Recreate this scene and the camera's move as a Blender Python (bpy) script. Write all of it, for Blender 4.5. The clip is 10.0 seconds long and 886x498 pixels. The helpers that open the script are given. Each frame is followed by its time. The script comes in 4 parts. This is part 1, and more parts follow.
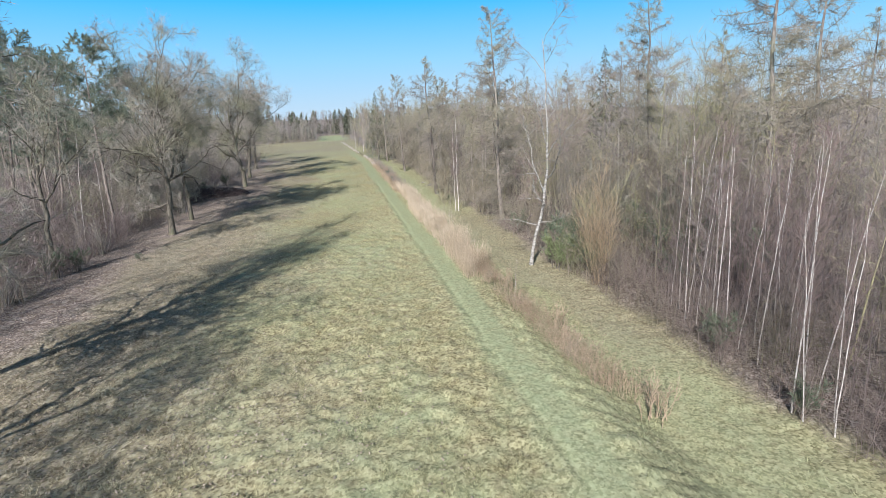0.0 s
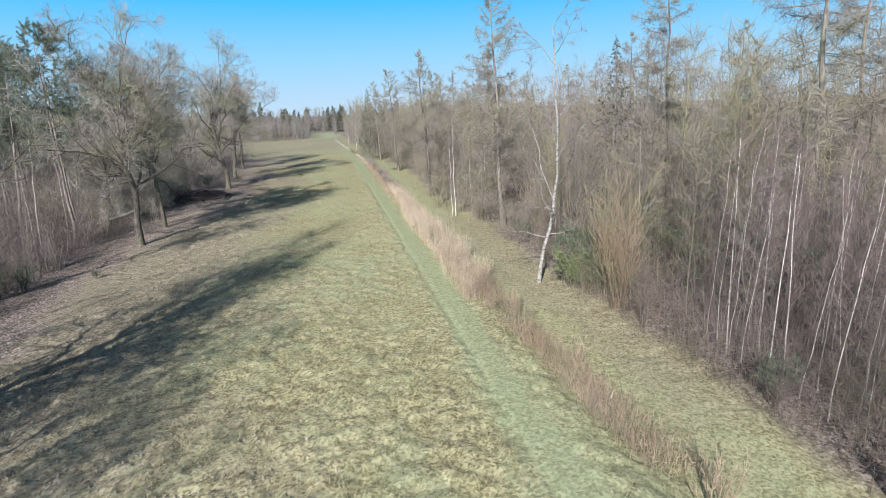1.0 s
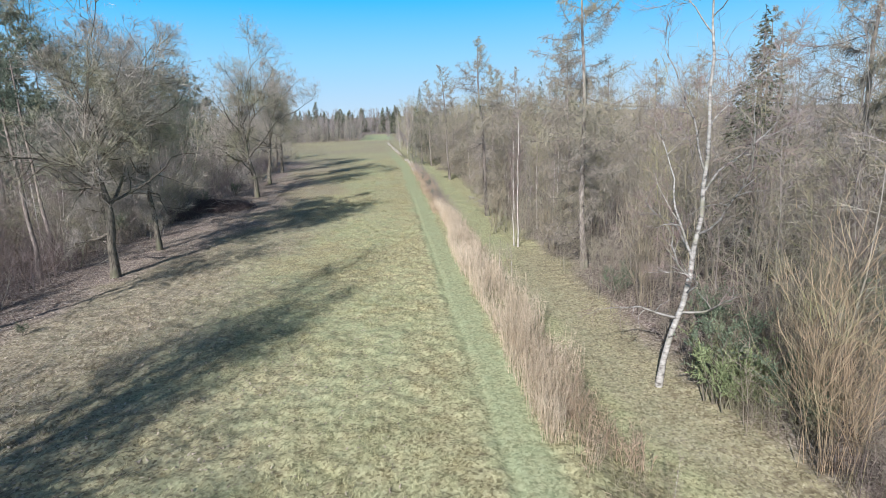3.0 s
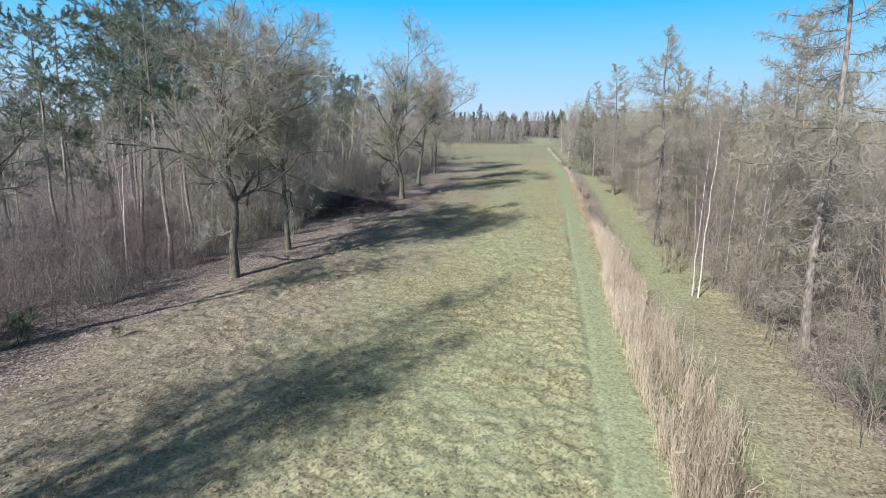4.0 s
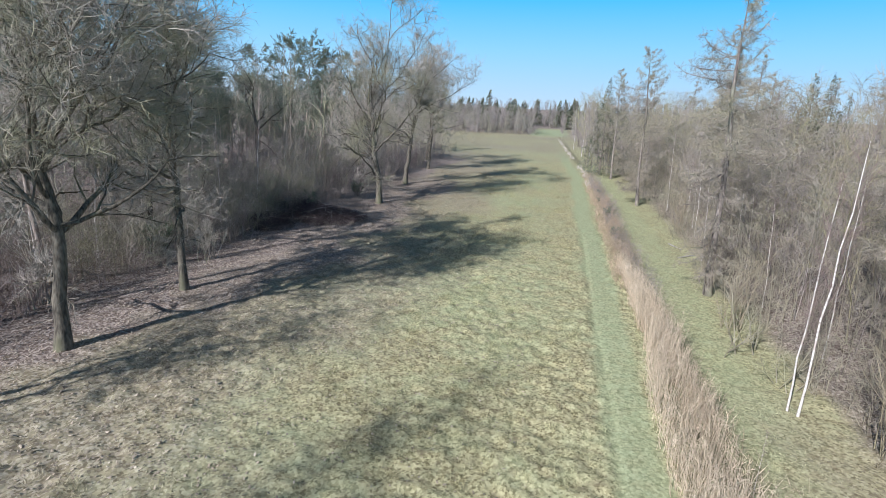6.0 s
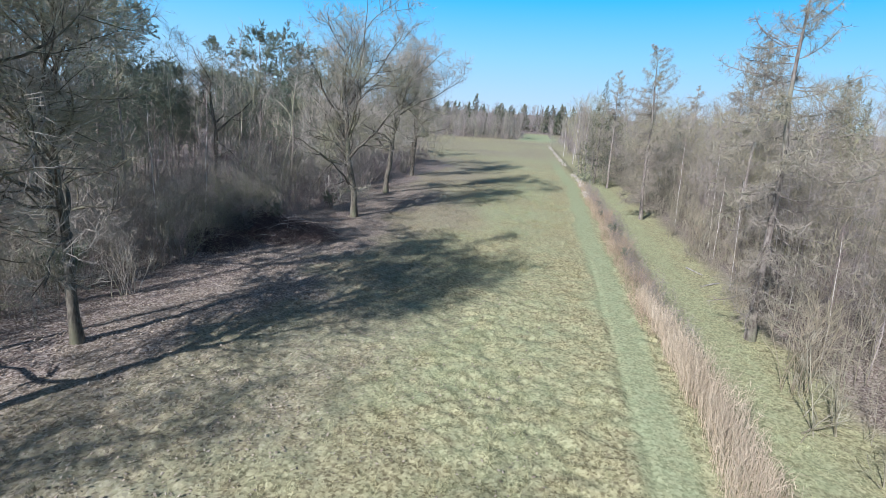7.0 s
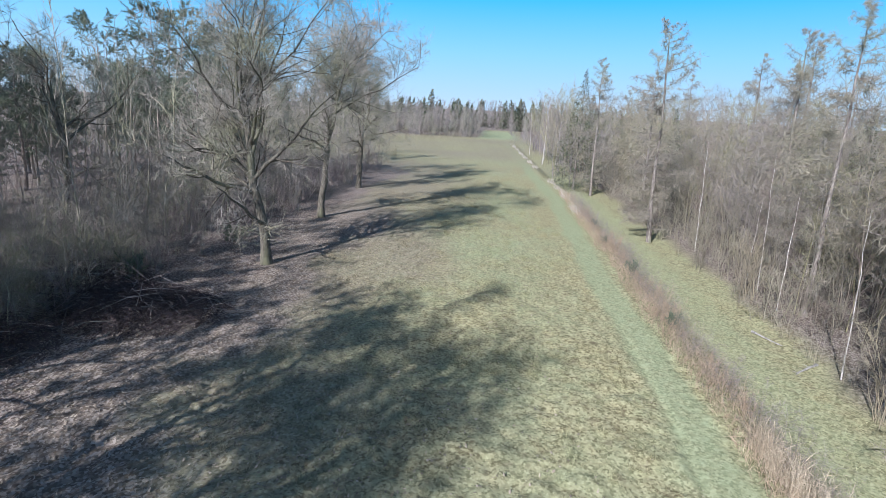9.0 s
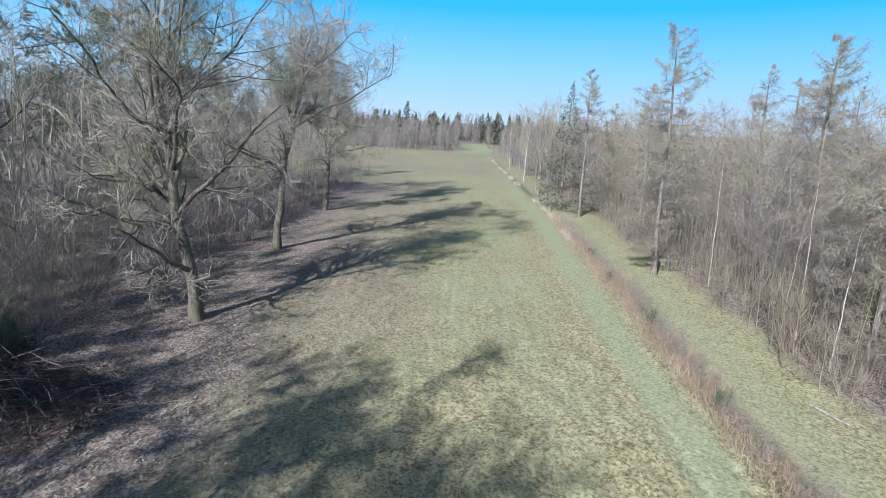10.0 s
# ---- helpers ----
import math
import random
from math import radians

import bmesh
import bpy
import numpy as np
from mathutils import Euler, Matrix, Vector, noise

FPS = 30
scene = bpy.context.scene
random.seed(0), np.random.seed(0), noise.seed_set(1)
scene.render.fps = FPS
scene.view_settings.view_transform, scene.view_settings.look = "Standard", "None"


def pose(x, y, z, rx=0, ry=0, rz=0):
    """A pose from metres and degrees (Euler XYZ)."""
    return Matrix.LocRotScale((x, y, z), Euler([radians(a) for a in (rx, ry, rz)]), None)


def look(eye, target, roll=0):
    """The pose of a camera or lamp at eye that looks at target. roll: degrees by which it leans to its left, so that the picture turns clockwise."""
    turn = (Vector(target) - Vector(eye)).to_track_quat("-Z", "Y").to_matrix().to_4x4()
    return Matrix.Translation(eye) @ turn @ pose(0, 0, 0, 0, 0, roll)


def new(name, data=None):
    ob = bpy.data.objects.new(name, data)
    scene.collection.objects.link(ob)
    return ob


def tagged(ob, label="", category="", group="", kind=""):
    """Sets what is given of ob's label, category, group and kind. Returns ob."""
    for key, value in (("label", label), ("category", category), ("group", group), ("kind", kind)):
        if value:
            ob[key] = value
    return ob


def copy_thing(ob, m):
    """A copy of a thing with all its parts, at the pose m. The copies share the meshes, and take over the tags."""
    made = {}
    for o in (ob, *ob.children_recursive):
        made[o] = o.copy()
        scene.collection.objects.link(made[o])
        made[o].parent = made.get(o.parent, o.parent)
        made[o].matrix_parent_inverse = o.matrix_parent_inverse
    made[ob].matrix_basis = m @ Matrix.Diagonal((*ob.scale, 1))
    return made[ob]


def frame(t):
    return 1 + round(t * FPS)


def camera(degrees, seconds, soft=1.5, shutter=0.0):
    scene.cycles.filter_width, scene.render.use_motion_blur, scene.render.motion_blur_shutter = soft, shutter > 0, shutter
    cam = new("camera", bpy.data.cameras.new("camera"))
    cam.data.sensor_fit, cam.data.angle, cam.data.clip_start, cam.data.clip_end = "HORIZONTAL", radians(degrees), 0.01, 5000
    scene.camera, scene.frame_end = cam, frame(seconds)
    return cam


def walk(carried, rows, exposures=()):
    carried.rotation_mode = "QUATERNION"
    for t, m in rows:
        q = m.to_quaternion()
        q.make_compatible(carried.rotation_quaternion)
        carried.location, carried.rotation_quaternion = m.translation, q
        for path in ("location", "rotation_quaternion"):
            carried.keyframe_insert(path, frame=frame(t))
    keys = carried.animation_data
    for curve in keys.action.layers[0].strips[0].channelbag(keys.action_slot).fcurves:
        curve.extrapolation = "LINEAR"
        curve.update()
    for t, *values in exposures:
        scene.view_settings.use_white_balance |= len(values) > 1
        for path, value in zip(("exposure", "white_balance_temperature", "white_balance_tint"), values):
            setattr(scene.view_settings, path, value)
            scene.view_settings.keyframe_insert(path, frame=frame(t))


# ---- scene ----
cam = camera(82.9, 10.0, soft=0.8)
PATH = [
    (0, (0.128, 0.194, 7.865), (0.515, 2.086, 7.343), -2.4),
    (0.5, (0.45, 1.795, 7.9), (0.841, 3.683, 7.368), -2.4),
    (1, (0.816, 3.561, 7.922), (1.219, 5.446, 7.387), -2.5),
    (1.5, (1.248, 5.594, 7.985), (1.657, 7.483, 7.469), -2.9),
    (1.7, (1.235, 6.45, 7.985), (1.616, 8.347, 7.481), -2.6),
    (2, (1.22, 7.939, 7.949), (1.445, 9.862, 7.448), -1.1),
    (2.2, (1.374, 8.826, 7.927), (1.574, 10.755, 7.438), -0.9),
    (3.3, (2.55, 14.507, 7.781), (2.739, 16.428, 7.255), -2.5),
    (3.5, (2.493, 15.651, 7.796), (2.611, 17.58, 7.28), -1.8),
    (3.8, (2.686, 17.293, 7.805), (2.568, 19.227, 7.308), -0.3),
    (4, (2.965, 18.378, 7.747), (2.579, 20.275, 7.247), 0.3),
    (4.2, (3.023, 19.376, 7.828), (2.506, 21.239, 7.315), 1.7),
    (4.5, (3.235, 20.8, 7.791), (2.677, 22.644, 7.254), 2.0),
    (5, (3.109, 23.428, 7.884), (2.63, 25.291, 7.337), 2.1),
    (5.5, (2.913, 25.891, 7.982), (2.422, 27.75, 7.433), 2.1),
    (5.7, (2.836, 26.89, 8.116), (2.378, 28.755, 7.557), 2.2),
    (6.8, (1.659, 32.454, 7.732), (1.316, 34.35, 7.194), 3.3),
    (7, (1.507, 33.512, 7.778), (1.163, 35.408, 7.24), 3.4),
    (7.5, (1.085, 36.181, 7.812), (0.896, 38.097, 7.268), 2.7),
    (8, (0.617, 38.951, 7.829), (0.39, 40.862, 7.285), 2.8),
    (8.5, (0.157, 41.696, 7.761), (-0.033, 43.615, 7.227), 2.9),
    (9, (-0.366, 44.441, 7.772), (-0.549, 46.357, 7.229), 2.8),
    (9.5, (-0.797, 47.174, 7.826), (-0.982, 49.092, 7.289), 3.1),
    (10, (-0.99, 49.443, 7.891), (-1.083, 51.379, 7.397), 3.1),
]
walk(cam, [(t, look(eye, target, roll)) for t, eye, target, roll in PATH], [(0, 0.33, 6080, 13.5), (5.5, 0.33, 5860, 13.5), (8.5, 0.38, 5660, 14), (10, 0.39, 5660, 15)])

# ---------------------------------------------------------------- light
SUN_AZ, SUN_EL = 28.0, 31.0          # shadows run 28 degrees to the right of the strip
world = bpy.data.worlds.new("sky")
scene.world = world
world.use_nodes = True
wn, wl = world.node_tree.nodes, world.node_tree.links
sky = wn.new("ShaderNodeTexSky")
sky.sky_type = 'NISHITA'
sky.sun_disc = False
sky.sun_elevation, sky.sun_rotation = radians(SUN_EL), radians(180 + SUN_AZ)
sky.altitude, sky.air_density, sky.dust_density, sky.ozone_density = 0, 0.72, 0.0, 3.0
rich = wn.new("ShaderNodeHueSaturation")       # deep azure of a clear spring day
rich.inputs["Saturation"].default_value = 0.75
cool = wn.new("ShaderNodeMix")
cool.data_type, cool.blend_type = 'RGBA', 'MULTIPLY'
cool.inputs["Factor"].default_value, cool.inputs["B"].default_value = 1.0, (0.92, 1.0, 1.0, 1)
wl.new(sky.outputs[0], rich.inputs["Color"])
wl.new(rich.outputs[0], cool.inputs["A"])
# pale lilac-blue haze low over the horizon, azure above it, the plain sky from a third of the way up
aim, height = wn.new("ShaderNodeTexCoord"), wn.new("ShaderNodeSeparateXYZ")
wl.new(aim.outputs["Generated"], height.inputs[0])
haze = wn.new("ShaderNodeValToRGB")
stops = haze.color_ramp.elements
stops[0].position, stops[1].position = 0.0, 0.20
stops.new(0.10)
for e, c in zip(stops, ((0.594, 0.765, 0.87), (0.33, 0.694, 0.95), (0.070, 0.545, 1.0))):
    e.color = (*c, 1)
wl.new(height.outputs["Z"], haze.inputs[0])
lit = wn.new("ShaderNodeMix")
lit.data_type, lit.blend_type = 'RGBA', 'MULTIPLY'
lit.inputs["Factor"].default_value, lit.inputs["B"].default_value = 1.0, (10.0, 10.0, 10.0, 1)
wl.new(haze.outputs[0], lit.inputs["A"])
share = wn.new("ShaderNodeMapRange")
share.interpolation_type = 'SMOOTHSTEP'
share.inputs[1].default_value, share.inputs[2].default_value, share.inputs[3].default_value, share.inputs[4].default_value = 0.22, 0.45, 1.0, 0.0
wl.new(height.outputs["Z"], share.inputs[0])
both = wn.new("ShaderNodeMix")
both.data_type = 'RGBA'
wl.new(share.outputs[0], both.inputs["Factor"])
wl.new(cool.outputs["Result"], both.inputs["A"])
wl.new(lit.outputs["Result"], both.inputs["B"])
wl.new(both.outputs["Result"], wn["Background"].inputs[0])
wn["Background"].inputs[1].default_value = 0.080
sun_data = bpy.data.lights.new("sun", 'SUN')
sun_data.energy, sun_data.angle, sun_data.color = 5.0, radians(0.6), (1.0, 0.96, 0.90)
sun = new("sun", sun_data)
sun.matrix_world = look((-60, -110, 75), (-60 + math.sin(radians(SUN_AZ)) * math.cos(radians(SUN_EL)),
                                        -110 + math.cos(radians(SUN_AZ)) * math.cos(radians(SUN_EL)),
                                        75 - math.sin(radians(SUN_EL))))

# ---------------------------------------------------------------- small tools


def vnoise(x, y, size, seed):
    """Smooth value noise from 0 to 1 with cells of the given size."""
    table = np.random.default_rng(seed).random((256, 256))
    u, v = np.asarray(x, float) / size, np.asarray(y, float) / size
    i, j = np.floor(u).astype(int), np.floor(v).astype(int)
    f, g = u - i, v - j
    f, g = f * f * (3 - 2 * f), g * g * (3 - 2 * g)
    a, b = table[i % 256, j % 256], table[(i + 1) % 256, j % 256]
    c, d = table[i % 256, (j + 1) % 256], table[(i + 1) % 256, (j + 1) % 256]
    return (a * (1 - f) + b * f) * (1 - g) + (c * (1 - f) + d * f) * g


def smooth(a, b, v):
    s = np.clip((np.asarray(v, float) - a) / (b - a), 0, 1)
    return s * s * (3 - 2 * s)


def bend(y):
    """How far the strip, its track and its ditch swing to the left."""
    return 0.046 * np.clip(np.asarray(y, float) - 92, 0, 110) * smooth(88, 110, y)


def level(x, y):
    """Height of the ground without its tussocks."""
    x, y = np.asarray(x, float) + bend(y), np.asarray(y, float)
    near = 1 - smooth(150, 185, y)
    ditch = -0.8 * smooth(6.2, 8.6, x) + 0.25 * smooth(11, 16, x)
    return ditch * near + 0.25 * (vnoise(x, y, 9.0, 3) - 0.5) * smooth(9, 14, np.abs(x))


def ground_z(x, y):
    x, y = np.asarray(x, float), np.asarray(y, float)
    mown = smooth(0.45, 0.75, np.abs(x + bend(y) - 5.25 - 0.25 * (vnoise(x, y, 2.5, 24) - 0.5)))
    rut = 0.05 * (1 - smooth(0.04, 0.16, np.abs(x + bend(y) - 4.78 - 0.12 * (vnoise(y, y, 3.0, 25) - 0.5))))
    wild = 0.55 + 0.75 * vnoise(x, y, 3.5, 6)
    lumps = 0.09 * (vnoise(x, y, 1.1, 4) - 0.5) + wild * (0.05 * (vnoise(x, y, 0.42, 5) - 0.5) + 0.12 * (vnoise(x, y, 0.22, 7) - 0.5))
    lumps = lumps * (1 - 0.55 * (1 - smooth(-12, -8, x)))
    lumps = lumps * (1 - 0.6 * smooth(7.8, 8.4, x + bend(y)) * (1 - smooth(10.8, 11.5, x)))
    return level(x, y) + lumps * (0.12 + 0.88 * mown) * (1 - smooth(60, 110, y)) - rut * (1 - smooth(55, 70, y))


FIELD = (-0.5, 4.0)      # middle and half width of the far green field


def litter(x, y):
    """Share of fallen leaves and bare earth on the ground."""
    wob = 3.0 * (vnoise(x, y, 4.0, 11) - 0.5) + 1.6 * (vnoise(x, y, 1.1, 12) - 0.5)
    left = 1 - smooth(-12.6, -9.0, x + wob)
    left = np.maximum(left, 0.58 * (1 - smooth(-9.5, 0.0, x + 1.5 * wob)))
    left = np.maximum(left, 0.92 * smooth(38, 46, y) * (1 - smooth(78, 94, y)) * (1 - smooth(-9.5, -6.0, x + 1.2 * wob)))
    right = smooth(11.7, 13.0, x + bend(y) + 0.5 * wob)
    far = smooth(100, 130, y)
    far_brown = 0.55 * vnoise(x, y, 8.0, 18) * smooth(100, 140, y + 4 * wob)
    right = np.maximum(right, far_brown * (1 - smooth(186, 190, y) * (1 - smooth(FIELD[1], FIELD[1] + 1, np.abs(x - FIELD[0])))))
    belt = np.maximum(smooth(186, 192, y) * (1 - smooth(-7, -5, x)), smooth(242, 246, y))
    lane = 0.30 * smooth(12, 17, y) * (1 - smooth(40, 47, y)) * smooth(8.9, 9.9, x + 0.6 * wob)
    right = np.maximum(right, lane)
    return np.maximum(np.maximum(left * (1 - far) + far * (1 - smooth(-42, -30, x)), right), belt)


def green(x, y):
    """Share of fresh grass among the dry straw."""
    x = np.asarray(x, float) + bend(y)
    big, mid, fine = vnoise(x, y, 6.0, 21), vnoise(x, y, 1.7, 22), vnoise(x, y, 0.5, 23)
    meadow = -0.09 + 0.40 * big + 0.42 * mid + 0.45 * (fine - 0.5)
    meadow = meadow - 0.02 - 0.20 * (1 - smooth(-8, 1.5, x + 3 * (big - 0.5)))
    worn = smooth(2.2, 3.4, x) * (1 - smooth(4.0, 4.6, x))
    meadow = meadow - 0.15 * worn
    edge = x + 0.5 * (vnoise(x, y, 2.5, 24) - 0.5)
    track = smooth(4.4, 4.8, edge) * (1 - smooth(5.7, 6.05, edge))
    start = smooth(3.5, 5.0, x) * (1 - smooth(15, 21, y)) * (1 - smooth(10.5, 12, x))
    worn_lane = smooth(12, 17, y) * (1 - smooth(40, 47, y)) * smooth(9.0, 9.8, x)
    lane = smooth(8.0, 8.6, edge) * (1 - smooth(9.9, 11.0, edge)) * (0.55 + 0.45 * smooth(40, 47, y + 6 * (mid - 0.5)))
    dry = smooth(5.9, 6.3, x)
    g = meadow * (1 - dry) + 0.22 * dry + 0.25 * (mid - 0.5) * dry
    g = g * (1 - 0.7 * worn_lane)
    g = g + (0.92 - g) * np.maximum(np.maximum(0.85 * track, 0.5 * start), 0.5 * lane)
    far = smooth(112, 135, y)
    field = smooth(186, 190, y) * (1 - smooth(238, 244, y)) * (1 - smooth(FIELD[1] + 1, FIELD[1] + 3, np.abs(x - bend(y) - FIELD[0])))
    g = g * (1 - 0.75 * far) + far * (0.05 + 0.9 * field)
    return np.clip(g, 0, 1)


def build_mesh(name, verts, quads=None, tris=None, flat=False):
    """A mesh from arrays of vertices and of quads and triangles."""
    me = bpy.data.meshes.new(name)
    quads = np.zeros((0, 4), np.int32) if quads is None else np.asarray(quads, np.int32)
    tris = np.zeros((0, 3), np.int32) if tris is None else np.asarray(tris, np.int32)
    me.vertices.add(len(verts))
    me.vertices.foreach_set("co", np.ascontiguousarray(verts, np.float32).ravel())
    me.loops.add(quads.size + tris.size)
    me.loops.foreach_set("vertex_index", np.concatenate([quads.ravel(), tris.ravel()]).astype(np.int32))
    me.polygons.add(len(quads) + len(tris))
    starts = np.concatenate([np.arange(len(quads)) * 4, quads.size + np.arange(len(tris)) * 3])
    me.polygons.foreach_set("loop_start", starts.astype(np.int32))
    me.polygons.foreach_set("loop_total", np.concatenate([np.full(len(quads), 4), np.full(len(tris), 3)]).astype(np.int32))
    me.polygons.foreach_set("use_smooth", np.full(len(quads) + len(tris), not flat))
    me.update(calc_edges=True)
    return me


def unit(v):
    return v / np.maximum(np.linalg.norm(v, axis=-1, keepdims=True), 1e-9)


def tubes(P, R, k=3):
    """Tapered tubes with pointed tips along M lines of n points: vertices, quads, triangles."""
    M, n, _ = P.shape
    chord = unit(P[:, -1] - P[:, 0])
    ref = np.where(np.abs(chord[:, 2:]) > 0.9, np.array([[1.0, 0, 0]]), np.array([[0, 0, 1.0]]))
    u = unit(np.cross(chord, ref))
    w = np.cross(chord, u)
    a = np.arange(k) * 2 * np.pi / k
    ring = u[:, None, None] * np.cos(a)[None, None, :, None] + w[:, None, None] * np.sin(a)[None, None, :, None]
    rings = P[:, :-1, None] + ring * R[:, :-1, None, None]
    verts = np.concatenate([rings.reshape(M, -1, 3), P[:, -1:]], axis=1)
    per = (n - 1) * k + 1
    base = (np.arange(M) * per)[:, None, None]
    i, j = np.arange(n - 2)[None, :, None], np.arange(k)[None, None, :]
    jn = (j + 1) % k
    quads = np.stack([base + i * k + j, base + i * k + jn, base + (i + 1) * k + jn, base + (i + 1) * k + j], -1).reshape(-1, 4)
    last = base[:, :, 0] + (n - 2) * k
    jj = np.arange(k)[None]
    tris = np.stack([last + jj, last + (jj + 1) % k, np.broadcast_to(base[:, :, 0] + per - 1, (M, k))], -1).reshape(-1, 3)
    return verts.reshape(-1, 3), quads, tris


def blades(g, P, R):
    """Hair-thin tapered twigs along M lines of n points."""
    M, n, _ = P.shape
    side = unit(np.cross(P[:, -1] - P[:, 0], g.normal(0, 1, (M, 3))))[:, None] * R[:, :-1, None]
    verts = np.concatenate([np.stack([P[:, :-1] - side, P[:, :-1] + side], 2).reshape(M, -1, 3), P[:, -1:]], 1)
    per = 2 * n - 1
    base = (np.arange(M) * per)[:, None]
    i = np.arange(n - 2)[None] * 2
    quads = np.stack([base + i, base + i + 1, base + i + 3, base + i + 2], -1).reshape(-1, 4)
    tris = np.stack([base + per - 3, base + per - 2, base + per - 1], -1).reshape(-1, 3)
    return verts.reshape(-1, 3), quads, tris


def joined(pieces):
    V, Q, T, o = [], [], [], 0
    for v, q, t in pieces:
        V.append(v), Q.append(q + o), T.append(t + o)
        o += len(v)
    return np.concatenate(V), np.concatenate(Q), np.concatenate(T)


def stem(g, height, radius, n=8, wander=0.05, lean=(0, 0), tip=0.1):
    """One upright line from the origin."""
    z = np.linspace(0, 1, n)
    off = np.cumsum(g.normal(0, wander * height / n, (n, 2)), 0)
    off -= off[0]
    P = np.stack([off[:, 0] + lean[0] * z, off[:, 1] + lean[1] * z, z * height], -1)
    P[0, 2] = -0.15
    R = radius * ((1 - z) ** 0.8 * (1 - tip) + tip)
    R[0] *= 1.35
    return P[None], R[None]


def sprout(g, P, R, count, span, angle, length, n=4, up=0.0, wander=0.15, ratio=0.5, even=False, thin=0.0, power=1.0):
    """Side shoots on the lines P. length: a function of the place along the parent, 0 to 1, and the parent's length."""
    M, m, _ = P.shape
    who = np.repeat(np.arange(M), count)
    if even:
        t = np.tile(np.linspace(span[0], span[1], count), M) + g.normal(0, 0.5 / count, len(who)) * (span[1] - span[0])
        t = np.clip(t, span[0], span[1])
    else:
        t = span[0] + (span[1] - span[0]) * g.random(len(who)) ** power
    s = t * (m - 1)
    i = np.minimum(s.astype(int), m - 2)
    f = (s - i)[:, None]
    a, b = P[who, i], P[who, i + 1]
    start, tangent = a * (1 - f) + b * f, unit(b - a)
    pr = R[who, i] * (1 - f[:, 0]) + R[who, i + 1] * f[:, 0]
    side = unit(np.cross(tangent, g.normal(0, 1, (len(who), 3))))
    ang = angle(t) + g.normal(0, 9, len(who)) if callable(angle) else g.uniform(angle[0], angle[1], len(who))
    ang = np.radians(ang)[:, None]
    d = np.cos(ang) * tangent + np.sin(ang) * side
    total = np.linalg.norm(np.diff(P, axis=1), axis=-1).sum(1)[who]
    L = length(t, total) * g.uniform(0.7, 1.2, len(who))
    pts = [start]
    for q in range(n - 1):
        d = unit(d + g.normal(0, wander, d.shape) + np.array([0, 0, up]))
        pts.append(pts[-1] + d * (L / (n - 1))[:, None])
    out = np.stack(pts, 1)
    r0 = np.maximum(np.minimum(pr * ratio, L * 0.035), thin)
    rad = r0[:, None] * (1 - np.linspace(0, 1, n)[None] * 0.85)
    return out, np.maximum(rad, thin)


FINE_PARTS = ("branchwork", "crown", "dead_wood")      # too fine to pick apart


def part(name, me, material, parent, label=""):
    """One mesh as a part under a thing or part."""
    ob = new(name, me)
    if not me.materials:
        me.materials.append(material)
    ob.parent = parent
    return tagged(ob, label, kind="stuff" if name in FINE_PARTS else "")


LEAN = 4.5      # degrees by which the trees lean towards the light over the meadow


def put_empty(name, x, y, rz=0.0, scale=1.0):
    ob = new(name)
    ob.empty_display_size = 0.3
    ob.matrix_basis = spot(x, y, rz, scale)
    return ob


def spot(x, y, rz=0.0, scale=1.0):
    """The pose of a plant on the ground at x, y."""
    tilt = LEAN if x < -9 else -0.6 * LEAN if x > 9 else 0
    return pose(x, y, float(level(x, y)), 0, tilt, 0) @ pose(0, 0, 0, 0, 0, rz) @ Matrix.Scale(scale, 4)


